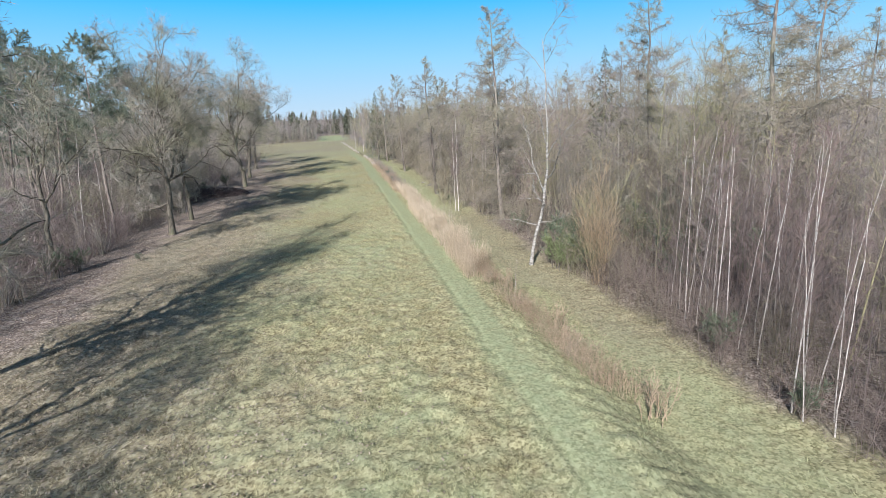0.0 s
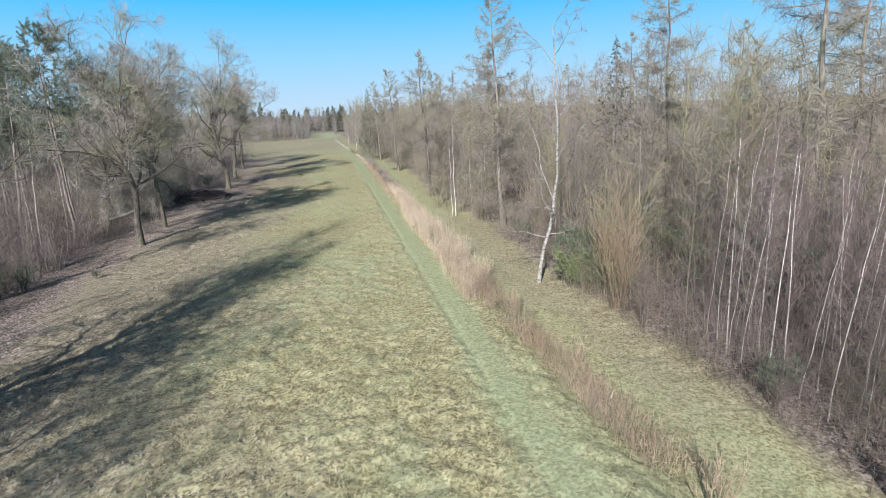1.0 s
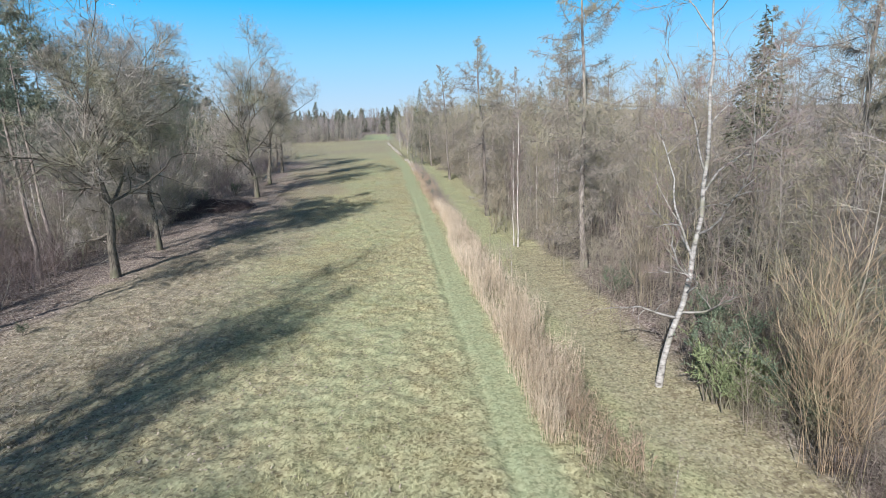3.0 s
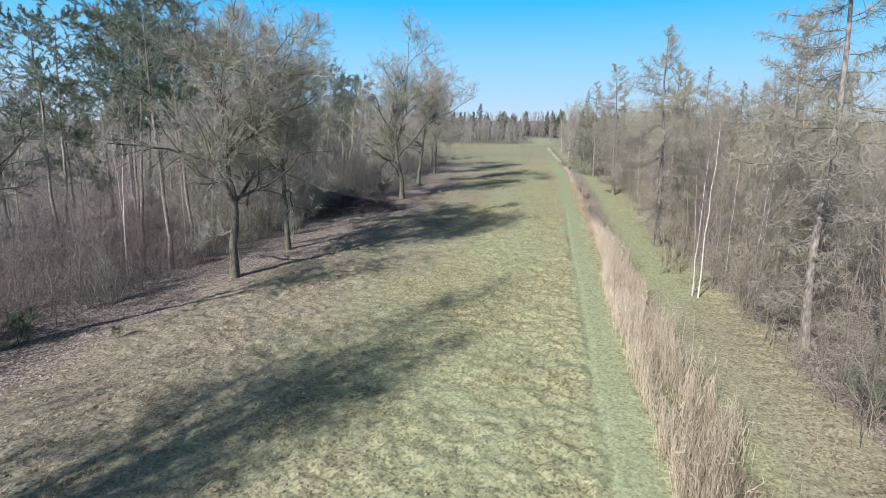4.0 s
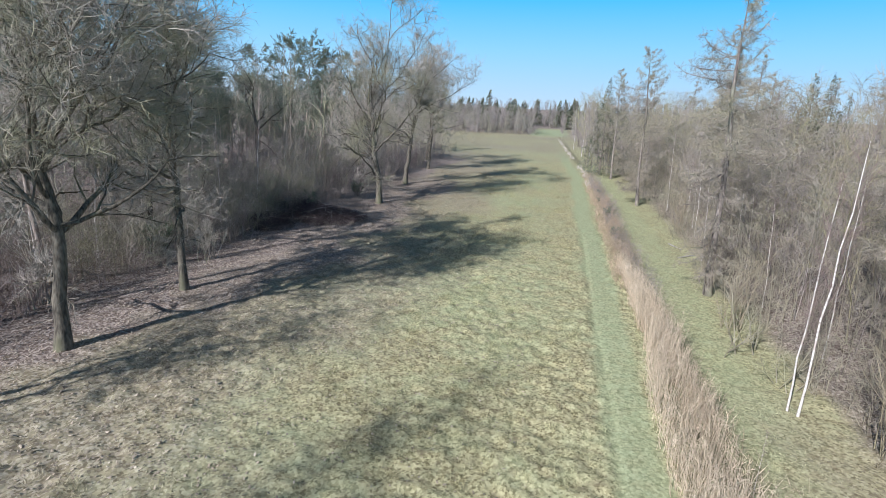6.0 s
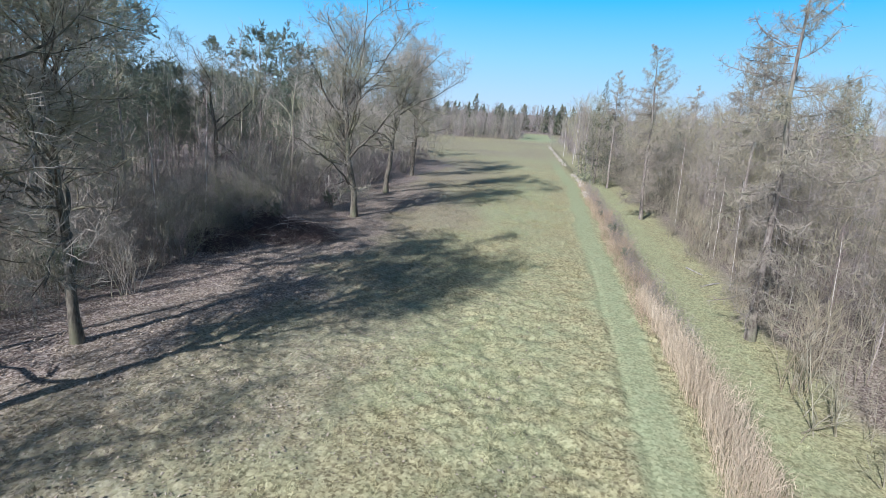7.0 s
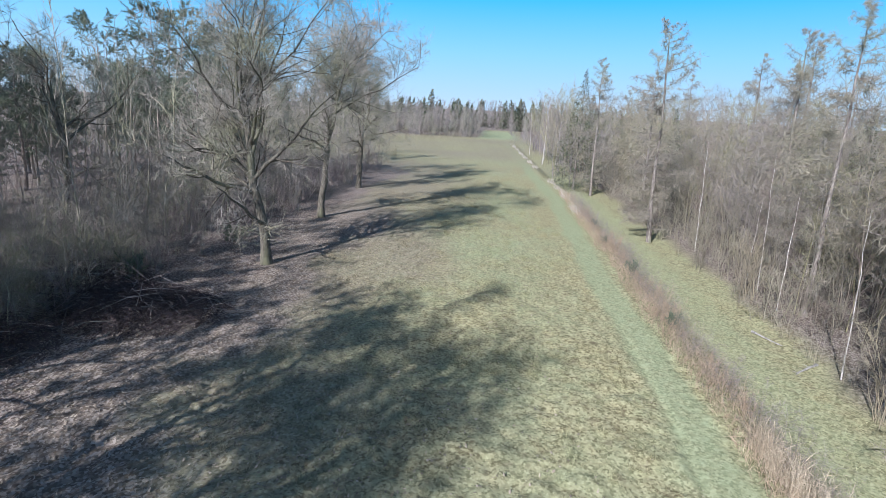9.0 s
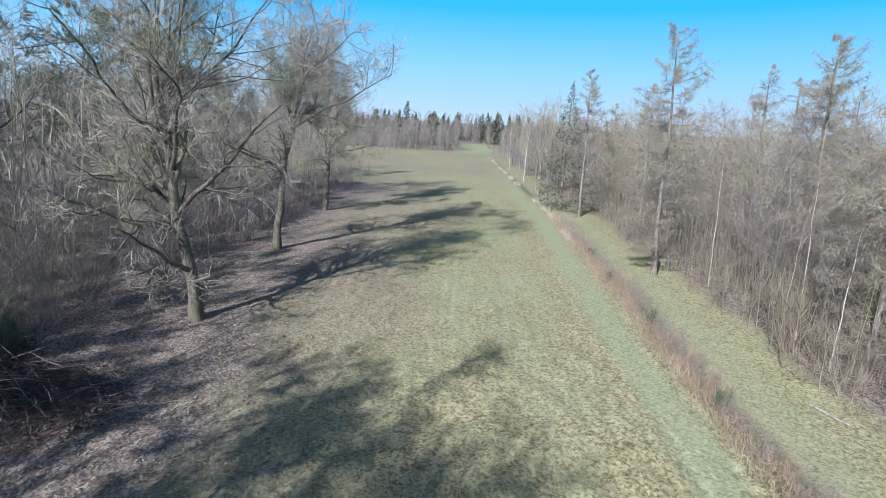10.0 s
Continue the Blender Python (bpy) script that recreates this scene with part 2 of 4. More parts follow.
# ---------------------------------------------------------------- materials
def material(name, colours, scale=6.0, rough=0.85, bump=0.3, detail=6.0, stretch=(1, 1, 1), second=None, tint=0.15, islands=False):
    """Noise-mixed surface: colours is a list of (place, colour); second: (scale, colour, low, high) patches."""
    m = bpy.data.materials.new(name)
    m.use_nodes = True
    N, L = m.node_tree.nodes, m.node_tree.links
    bsdf = N["Principled BSDF"]
    co = N.new("ShaderNodeTexCoord")
    mp = N.new("ShaderNodeMapping")
    mp.inputs["Scale"].default_value = stretch
    L.new(co.outputs["Object"], mp.inputs[0])
    no = N.new("ShaderNodeTexNoise")
    no.inputs["Scale"].default_value, no.inputs["Detail"].default_value = scale, detail
    L.new(mp.outputs[0], no.inputs["Vector"])
    ramp = N.new("ShaderNodeValToRGB")
    el = ramp.color_ramp.elements
    while len(el) < len(colours):
        el.new(0.5)
    for e, (p, c) in zip(el, colours):
        e.position, e.color = p, (*c, 1)
    L.new(no.outputs[0], ramp.inputs[0])
    col = ramp.outputs[0]
    if second:
        n2 = N.new("ShaderNodeTexNoise")
        n2.inputs["Scale"].default_value, n2.inputs["Detail"].default_value = second[0], 4.0
        L.new(mp.outputs[0], n2.inputs["Vector"])
        mr = N.new("ShaderNodeMapRange")
        mr.inputs[1].default_value, mr.inputs[2].default_value = second[2], second[3]
        L.new(n2.outputs[0], mr.inputs[0])
        mx = N.new("ShaderNodeMix")
        mx.data_type = 'RGBA'
        L.new(mr.outputs[0], mx.inputs["Factor"])
        L.new(col, mx.inputs["A"])
        mx.inputs["B"].default_value = (*second[1], 1)
        col = mx.outputs["Result"]
    if tint:
        src = N.new("ShaderNodeNewGeometry").outputs["Random Per Island"] if islands else N.new("ShaderNodeObjectInfo").outputs["Random"]
        mr = N.new("ShaderNodeMapRange")
        mr.inputs[3].default_value, mr.inputs[4].default_value = 1 - tint, 1 + tint
        L.new(src, mr.inputs[0])
        hs = N.new("ShaderNodeHueSaturation")
        L.new(mr.outputs[0], hs.inputs["Value"])
        L.new(col, hs.inputs["Color"])
        col = hs.outputs[0]
    L.new(col, bsdf.inputs["Base Color"])
    bsdf.inputs["Roughness"].default_value = rough
    bsdf.inputs["Specular IOR Level"].default_value = 0.25
    if bump:
        bp = N.new("ShaderNodeBump")
        bp.inputs["Strength"].default_value, bp.inputs["Distance"].default_value = bump, 0.03
        L.new(no.outputs[0], bp.inputs["Height"])
        L.new(bp.outputs[0], bsdf.inputs["Normal"])
    return m


OAK_BARK = material("oak_bark", [(0.35, (0.07, 0.06, 0.048)), (0.65, (0.215, 0.19, 0.148))], 14, 0.9, 0.8, stretch=(1, 1, 0.25), second=(1.2, (0.19, 0.185, 0.115), 0.52, 0.68))
OAK_TWIG = material("oak_twig", [(0.3, (0.29, 0.258, 0.218)), (0.7, (0.455, 0.405, 0.35))], 1.2, 0.85, 0, second=(0.35, (0.31, 0.295, 0.195), 0.46, 0.60), islands=True, tint=0.25)
LARCH_BARK = material("larch_bark", [(0.35, (0.13, 0.105, 0.09)), (0.65, (0.36, 0.315, 0.275))], 12, 0.9, 0.8, stretch=(1, 1, 0.3), second=(0.8, (0.25, 0.25, 0.17), 0.5, 0.65))
LARCH_TWIG = material("larch_twig", [(0.3, (0.22, 0.188, 0.155)), (0.7, (0.39, 0.343, 0.28))], 1.5, 0.85, 0, second=(0.25, (0.34, 0.31, 0.21), 0.44, 0.60), islands=True, tint=0.2)
BIRCH_BARK = material("birch_bark", [(0.33, (0.10, 0.09, 0.08)), (0.47, (0.30, 0.28, 0.25)), (0.7, (0.46, 0.435, 0.395))], 7, 0.75, 0.3, stretch=(0.7, 0.7, 1.5), second=(1.5, (0.25, 0.24, 0.18), 0.53, 0.66))
YOUNG_BARK = material("young_birch_bark", [(0.30, (0.20, 0.17, 0.15)), (0.38, (0.52, 0.47, 0.43)), (0.7, (0.74, 0.70, 0.65))], 5, 0.7, 0.2, stretch=(0.7, 0.7, 1.8), second=(0.8, (0.42, 0.34, 0.29), 0.52, 0.66))
BIRCH_TWIG = material("birch_twig", [(0.3, (0.20, 0.14, 0.13)), (0.7, (0.33, 0.25, 0.22))], 2.0, 0.8, 0)
BROWN_TWIG = material("brown_twig", [(0.3, (0.24, 0.20, 0.14)), (0.7, (0.42, 0.36, 0.26))], 0.25, 0.85, 0, second=(0.13, (0.34, 0.32, 0.17), 0.46, 0.6), islands=True, tint=0.25)
OLIVE_TWIG = material("olive_twig", [(0.3, (0.22, 0.193, 0.145)), (0.7, (0.375, 0.335, 0.245))], 0.25, 0.85, 0, second=(0.13, (0.30, 0.25, 0.20), 0.5, 0.62), islands=True, tint=0.25)
GREY_TWIG = material("grey_twig", [(0.3, (0.22, 0.185, 0.17)), (0.7, (0.38, 0.33, 0.30))], 0.25, 0.85, 0, second=(0.13, (0.33, 0.31, 0.24), 0.5, 0.62), islands=True, tint=0.25)
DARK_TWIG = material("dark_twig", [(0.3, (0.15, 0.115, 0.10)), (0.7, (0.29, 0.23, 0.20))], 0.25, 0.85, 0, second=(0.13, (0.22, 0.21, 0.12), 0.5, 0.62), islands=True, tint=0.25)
PALE_TWIG = material("pale_mauve_twig", [(0.3, (0.20, 0.16, 0.152)), (0.7, (0.345, 0.28, 0.265))], 0.25, 0.85, 0, second=(0.13, (0.30, 0.275, 0.205), 0.52, 0.62), islands=True, tint=0.2)
MAUVE_TWIG = material("mauve_twig", [(0.3, (0.15, 0.118, 0.11)), (0.7, (0.27, 0.215, 0.195))], 0.25, 0.85, 0, second=(0.13, (0.21, 0.19, 0.13), 0.52, 0.62), islands=True, tint=0.2)
WILLOW_TWIG = material("willow_twig", [(0.3, (0.32, 0.235, 0.15)), (0.7, (0.45, 0.35, 0.235))], 1.0, 0.8, 0, second=(0.5, (0.33, 0.32, 0.17), 0.5, 0.62), islands=True, tint=0.2)
PALE_STEM = material("pale_stem", [(0.3, (0.24, 0.215, 0.155)), (0.7, (0.42, 0.385, 0.29))], 1.5, 0.8, 0, second=(0.6, (0.33, 0.32, 0.20), 0.5, 0.62), islands=True, tint=0.2)
BRAMBLE = material("bramble", [(0.3, (0.06, 0.045, 0.045)), (0.7, (0.15, 0.115, 0.11))], 2.0, 0.8, 0, islands=True, tint=0.3)
PINE_BARK = material("pine_bark", [(0.35, (0.17, 0.135, 0.115)), (0.65, (0.42, 0.36, 0.31))], 10, 0.9, 0.7, stretch=(1, 1, 0.35), second=(0.5, (0.44, 0.33, 0.25), 0.55, 0.7))
PINE_NEEDLE = material("pine_needle", [(0.3, (0.13, 0.16, 0.115)), (0.7, (0.25, 0.28, 0.20))], 0.8, 0.7, 0, islands=True, tint=0.2)
SPRUCE_NEEDLE = material("spruce_needle", [(0.3, (0.09, 0.105, 0.07)), (0.7, (0.20, 0.205, 0.13))], 1.0, 0.75, 0, islands=True, tint=0.3)
HOLLY_LEAF = material("holly_leaf", [(0.3, (0.10, 0.13, 0.085)), (0.7, (0.20, 0.235, 0.15))], 2.0, 0.65, 0, islands=True, tint=0.35)
JUNIPER_LEAF = material("juniper_leaf", [(0.3, (0.15, 0.18, 0.085)), (0.7, (0.29, 0.33, 0.165))], 2.0, 0.65, 0, islands=True, tint=0.35)
REED = material("reed_straw", [(0.3, (0.48, 0.385, 0.27)), (0.7, (0.66, 0.55, 0.41))], 0.6, 0.75, 0, islands=True, tint=0.25)
PALE_REED = material("bleached_reed", [(0.3, (0.50, 0.44, 0.36)), (0.7, (0.68, 0.62, 0.53))], 0.6, 0.75, 0, islands=True, tint=0.2)
DRY_LEAF = material("dry_leaf", [(0.3, (0.26, 0.205, 0.15)), (0.7, (0.47, 0.40, 0.315))], 3.0, 0.7, 0, islands=True, tint=0.45)
BROWN_STEM = material("dry_stem", [(0.3, (0.36, 0.265, 0.18)), (0.7, (0.54, 0.42, 0.30))], 0.5, 0.8, 0, islands=True, tint=0.3)


def turf_material(name, islands):
    """Grass, straw and fallen leaves, mixed by the attributes 'green' and 'litter'."""
    m = bpy.data.materials.new(name)
    m.use_nodes = True
    N, L = m.node_tree.nodes, m.node_tree.links
    bsdf = N["Principled BSDF"]
    co = N.new("ShaderNodeTexCoord")

    def noise_tex(scale, detail=5.0):
        n = N.new("ShaderNodeTexNoise")
        n.inputs["Scale"].default_value, n.inputs["Detail"].default_value = scale, detail
        L.new(co.outputs["Object"], n.inputs["Vector"])
        return n.outputs[0]

    def ramp(src, stops):
        r = N.new("ShaderNodeValToRGB")
        while len(r.color_ramp.elements) < len(stops):
            r.color_ramp.elements.new(0.5)
        for e, (p, c) in zip(r.color_ramp.elements, stops):
            e.position, e.color = p, (*c, 1)
        L.new(src, r.inputs[0])
        return r.outputs[0]

    def mix(fac, a, b):
        x = N.new("ShaderNodeMix")
        x.data_type = 'RGBA'
        L.new(fac, x.inputs["Factor"]), L.new(a, x.inputs["A"]), L.new(b, x.inputs["B"])
        return x.outputs["Result"]

    def math_node(op, a, b):
        x = N.new("ShaderNodeMath")
        x.operation, x.use_clamp = op, op != 'SUBTRACT'
        for k, v in enumerate((a, b)):
            if isinstance(v, (int, float)):
                x.inputs[k].default_value = v
            else:
                L.new(v, x.inputs[k])
        return x.outputs[0]

    def attribute(key):
        a = N.new("ShaderNodeAttribute")
        a.attribute_name = key
        return a.outputs["Fac"]

    if islands:
        fine = N.new("ShaderNodeNewGeometry").outputs["Random Per Island"]
    else:
        fleck = N.new("ShaderNodeTexVoronoi")
        fleck.inputs["Scale"].default_value = 16.0
        L.new(co.outputs["Object"], fleck.inputs["Vector"])
        sep = N.new("ShaderNodeSeparateColor")
        L.new(fleck.outputs["Color"], sep.inputs[0])
        half = math_node('MULTIPLY', sep.outputs[0], 0.45)
        fine = math_node('ADD', half, math_node('MULTIPLY', noise_tex(7.5, 10), 0.58))
    k = 1.02 if islands else 0.98        # blades stand paler than the thatch below
    lit = lambda c: tuple(min(0.8, v * k) for v in c)
    straw = ramp(fine, [(0.28, lit(STRAW[0])), (0.5, lit(STRAW[1])), (0.74, lit(STRAW[2]))])
    fresh = ramp(fine, [(0.25, lit(FRESH[0])), (0.75, lit(FRESH[1]))])
    leaves = ramp(fine if islands else sep.outputs[1], [(0.15, LEAVES[0]), (0.55, LEAVES[1]), (0.92, LEAVES[2])])
    jitter = math_node('SUBTRACT', noise_tex(2.3, 6), 0.5)
    gfac = math_node('ADD', attribute("green"), jitter)
    col = mix(gfac, straw, fresh)
    lfac = math_node('ADD', attribute("litter"), 0.0)
    col = mix(lfac, col, leaves)
    worn = N.new("ShaderNodeMapRange")           # brown patches of dead thatch
    worn.inputs[1].default_value, worn.inputs[2].default_value = 0.56, 0.70
    worn.inputs[3].default_value, worn.inputs[4].default_value = 0.0, 0.7
    L.new(noise_tex(3.2, 5), worn.inputs[0])
    tall = math_node('SUBTRACT', 1.0, attribute("green"))
    brown = N.new("ShaderNodeRGB")
    brown.outputs[0].default_value = (0.17, 0.135, 0.085, 1)
    col = mix(math_node('MULTIPLY', worn.outputs[0], tall), col, brown.outputs[0])
    L.new(col, bsdf.inputs["Base Color"])
    bsdf.inputs["Roughness"].default_value = 0.9
    bsdf.inputs["Specular IOR Level"].default_value = 0.15
    if not islands:
        bp = N.new("ShaderNodeBump")
        bp.inputs["Strength"].default_value, bp.inputs["Distance"].default_value = 0.55, 0.05
        L.new(noise_tex(5, 8), bp.inputs["Height"])
        L.new(bp.outputs[0], bsdf.inputs["Normal"])
    return m


STRAW = ((0.175, 0.15, 0.078), (0.39, 0.352, 0.193), (0.555, 0.51, 0.298))
FRESH = ((0.27, 0.30, 0.16), (0.45, 0.485, 0.285))
LEAVES = ((0.145, 0.11, 0.092), (0.265, 0.212, 0.178), (0.47, 0.40, 0.345))
TURF = turf_material("turf", False)
BLADES = turf_material("grass_blade", True)

# ---------------------------------------------------------------- ground
def graded(a, b, step, lo, hi, growth=1.25):
    """Even steps from a to b, growing ones out to lo and hi."""
    core = list(np.arange(a, b + step * 0.5, step))
    for sign, end in ((-1, lo), (1, hi)):
        s, v = step, core[0] if sign < 0 else core[-1]
        while (v > end) if sign < 0 else (v < end):
            s *= growth
            v += sign * s
            core.insert(0, v) if sign < 0 else core.append(v)
    return np.array(core)


def ground():
    xs = graded(-12.5, 8.5, 0.11, -1500, 1500, 1.14)
    ys = graded(5, 58, 0.11, -800, 3500, 1.05)
    X, Y = np.meshgrid(xs, ys)
    Z = ground_z(X, Y)
    V = np.stack([X, Y, Z], -1).reshape(-1, 3)
    nx, ny = len(xs), len(ys)
    i = (np.arange(ny - 1)[:, None] * nx + np.arange(nx - 1)[None]).ravel()
    me = build_mesh("ground", V, quads=np.stack([i, i + 1, i + nx + 1, i + nx], -1))
    for key, fn in (("green", green), ("litter", litter)):
        me.attributes.new(key, 'FLOAT', 'POINT').data.foreach_set("value", fn(V[:, 0], V[:, 1]).astype(np.float32))
    me.materials.append(TURF)
    return tagged(new("ground", me), "meadow of dry and fresh grass between two woods", "ground", kind="structure")


ground()

# ---------------------------------------------------------------- tree kinds

def oak(name, seed, height, x, y, radius=0.3, fork=0.30, reach=0.38, limbs=16, lean=(0, 0), rz=0.0, second=9, third=7, fine=6, hair=0.0060, low=0.95, steep=False, shade=0.25):
    """Broad bare oak: a short trunk that divides into crooked limbs, level below and steep above, with a haze of fine twigs."""
    g = np.random.default_rng(seed)
    P, R = stem(g, height * (0.62 if steep else 0.50), radius, 12, 0.10, lean, 0.30)
    fork *= 1.0 if steep else 1.2
    under = 2 if steep else 2 + limbs // 6

    def span_at(t, L):
        return height * reach * (0.95 if steep else 1.12 + 0.26 * t) * g.uniform(0.80, 1.08, len(t))

    lower = sprout(g, P, R, under, (fork, fork + 0.18), (70, 95), lambda t, L: height * reach * low * g.uniform(0.55, 0.95, len(t)), 11, 0.03, 0.19, 0.5, True, 0.022)
    upper = sprout(g, P, R, limbs - under, (fork + 0.14, 1.0), lambda t: (72 - 48 * t) if steep else 70 - 48 * smooth(0.45, 1.0, t), span_at, 12, 0.045, 0.16, 0.62, True, 0.020)
    for q in (lower, upper):
        inward = np.clip(-unit(q[0][:, -1] - q[0][:, 0])[:, 0], -0.5, 0.9)
        q[0][:] = q[0][:, :1] + (q[0] - q[0][:, :1]) * (1 - shade * inward)[:, None, None]
    sides = [sprout(g, *q, count, (0.16, 1.0), (32, 76), lambda t, L: L * 0.42 * (1.2 - 0.65 * t), 8, 0.03, 0.16, 0.58, False, 0.013) for q, count in ((lower, second // 2), (upper, second))]
    b = (np.concatenate([q[0] for q in sides]), np.concatenate([q[1] for q in sides]))
    c = sprout(g, *b, third, (0.08, 1.0), (25, 65), lambda t, L: 0.25 + L * 0.46 * (1.2 - 0.6 * t), 5, 0.03, 0.16, 0.6, False, 0.0090)
    d = sprout(g, *c, fine, (0.12, 1.0), (25, 65), lambda t, L: 0.12 + L * 0.42, 3, 0.04, 0.15, 0.7, False, hair * 1.2)
    e = sprout(g, *d, 4, (0.10, 1.0), (22, 60), lambda t, L: 0.08 + L * 0.48, 2, 0.04, 0.1, 0.8, False, hair)
    ob = put_empty(name, x, y, rz)
    part("trunk", build_mesh("trunk", *tubes(P, R, 11)), OAK_BARK, ob)
    for q, side in zip((lower, upper), sides):
        per = len(side[0]) // len(q[0])
        for k in range(len(q[0])):
            mine = slice(k * per, (k + 1) * per)
            part("limb", build_mesh("limb", *joined([tubes(q[0][k:k + 1], q[1][k:k + 1], 7), tubes(side[0][mine], side[1][mine], 4)])), OAK_BARK, ob)
    part("crown", build_mesh("crown", *joined([blades(g, *c), blades(g, *d), blades(g, *e)]), flat=True), OAK_TWIG, ob)
    return ob


def larch(name, seed, height, x, y, reach=0.23, radius=0.145, whorls=86, first=0.08, lean=(0, 0), rz=0.0, bushy=62, hair=0.0095, under=0.8, skirt=0.0):
    """Bare larch: straight trunk, a ragged cone of level branches with raised ends, hung with short twigs, pale dead branches below."""
    g = np.random.default_rng(seed)
    P, R = stem(g, height, radius, 10, 0.03, lean, 0.05)

    def reach_at(t, L):
        cone = np.clip((1.0 - t) / 0.50, 0, 1) ** 0.72
        return height * reach * (0.05 + 0.95 * cone) * (0.72 + 0.28 * smooth(0.2, 0.45, t)) * g.uniform(0.55, 1.2, len(t))

    a = sprout(g, P, R, whorls, (first, 0.985), lambda t: 99 - 40 * smooth(0.55, 1.0, t), reach_at, 7, 0.05, 0.10, 0.22, True, 0.015)
    sag = 0.10 - 0.04 * smooth(0.5, 0.8, np.linspace(0, 1, whorls))
    a[0][:, :, 2] -= skirt * (1 - smooth(0.1, 0.6, np.linspace(0, 1, whorls)))[:, None] * np.linspace(0, 1, 7)[None] ** 1.4 * np.linalg.norm(a[0][:, -1] - a[0][:, 0], axis=-1)[:, None]
    a[0][:, :, 2] -= sag[:, None] * np.sin(np.linspace(0, np.pi, 7))[None] * np.linalg.norm(a[0][:, -1] - a[0][:, 0], axis=-1)[:, None]
    cut = [int(whorls * v) for v in (0.0, 0.30, 0.86, 1.0)]
    hung = lambda t, L: 0.16 + L * 0.13 * (1.25 - 0.6 * t)
    b = []
    for lo, hi, count, drop in zip(cut, cut[1:], (int(bushy * under), bushy, bushy // 2), (-0.10, -0.20, -0.12)):
        b.append(sprout(g, a[0][lo:hi], a[1][lo:hi], count, (0.10, 1.0), (35, 95), hung, 3, drop, 0.18, 0.5, False, hair, 0.85))
    b = (np.concatenate([q[0] for q in b]), np.concatenate([q[1] for q in b]))
    c = sprout(g, *b, 3, (0.1, 1.0), (30, 80), lambda t, L: 0.08 + L * 0.45, 2, -0.12, 0.1, 0.9, False, hair * 0.95)
    ob = put_empty(name, x, y, rz)
    part("trunk", build_mesh("trunk", *tubes(P, R, 9)), LARCH_BARK, ob)
    part("branchwork", build_mesh("branchwork", *tubes(*a, 4)), LARCH_BARK, ob)
    part("crown", build_mesh("crown", *joined([blades(g, *b), blades(g, *c)]), flat=True), LARCH_TWIG, ob)
    return ob


def birch(name, seed, height, x, y, radius=0.12, lean=(0, 0), rz=0.0):
    """Old birch: pale stem that leans and turns upright, crooked bare limbs from low down, fine dark twigs."""
    g = np.random.default_rng(seed)
    P, R = stem(g, height, radius, 15, 0.09, (0, 0), 0.12)
    z = np.linspace(0, 1, 15)
    P[0, :, 0] += lean[0] * np.minimum(1, z / 0.45)
    P[0, :, 1] += lean[1] * np.minimum(1, z / 0.45)
    a = [sprout(g, P, R, 5, (0.14, 0.34), (55, 85), lambda t, L: np.full(len(t), height * 0.22), 10, 0.06, 0.24, 0.5, True, 0.014),
         sprout(g, P, R, 9, (0.30, 0.95), (22, 50), lambda t, L: height * 0.42 * (1.15 - 0.8 * t), 11, 0.06, 0.17, 0.62, True, 0.014)]
    ob = put_empty(name, x, y, rz)
    part("trunk", build_mesh("trunk", *tubes(P, R, 9)), BIRCH_BARK, ob)
    for P1, R1 in ((q[0][k:k + 1], q[1][k:k + 1]) for q in a for k in range(len(q[0]))):
        b = sprout(g, P1, R1, 6, (0.25, 1.0), (25, 60), lambda t, L: L * 0.40 * (1.2 - 0.6 * t), 6, 0.03, 0.18, 0.6, False, 0.007)
        limb = part("limb", build_mesh("limb", *joined([tubes(P1, R1, 6), tubes(*b, 4)])), BIRCH_BARK, ob)
        c = sprout(g, *b, 9, (0.10, 1.0), (20, 60), lambda t, L: 0.15 + L * 0.45, 4, 0.0, 0.15, 0.6, False, 0.004)
        d = sprout(g, *c, 5, (0.10, 1.0), (20, 60), lambda t, L: 0.08 + L * 0.4, 2, -0.05, 0.1, 0.8, False, 0.0035)
        part("crown", build_mesh("crown", *joined([blades(g, *c), blades(g, *d)]), flat=True), BIRCH_TWIG, limb)
    return ob


def slim_birch(name, seed, height, x, y, radius=0.045, lean=(0, 0), rz=0.0):
    """Young birch: one thin white stem with short dark side twigs."""
    g = np.random.default_rng(seed)
    P, R = stem(g, height, radius, 9, 0.035, lean, 0.25)
    a = sprout(g, P, R, 30, (0.30, 0.98), (22, 45), lambda t, L: height * 0.16 * (1.2 - 0.8 * t), 4, 0.06, 0.13, 0.35, True, 0.005)
    b = sprout(g, *a, 10, (0.15, 1.0), (25, 55), lambda t, L: 0.08 + L * 0.4, 2, 0.0, 0.1, 0.7, False, 0.004)
    ob = put_empty(name, x, y, rz)
    part("trunk", build_mesh("trunk", *tubes(P, R, 6)), YOUNG_BARK, ob)
    part("crown", build_mesh("crown", *joined([tubes(*a, 3), tubes(*b, 3)])), BIRCH_TWIG, ob)
    return ob


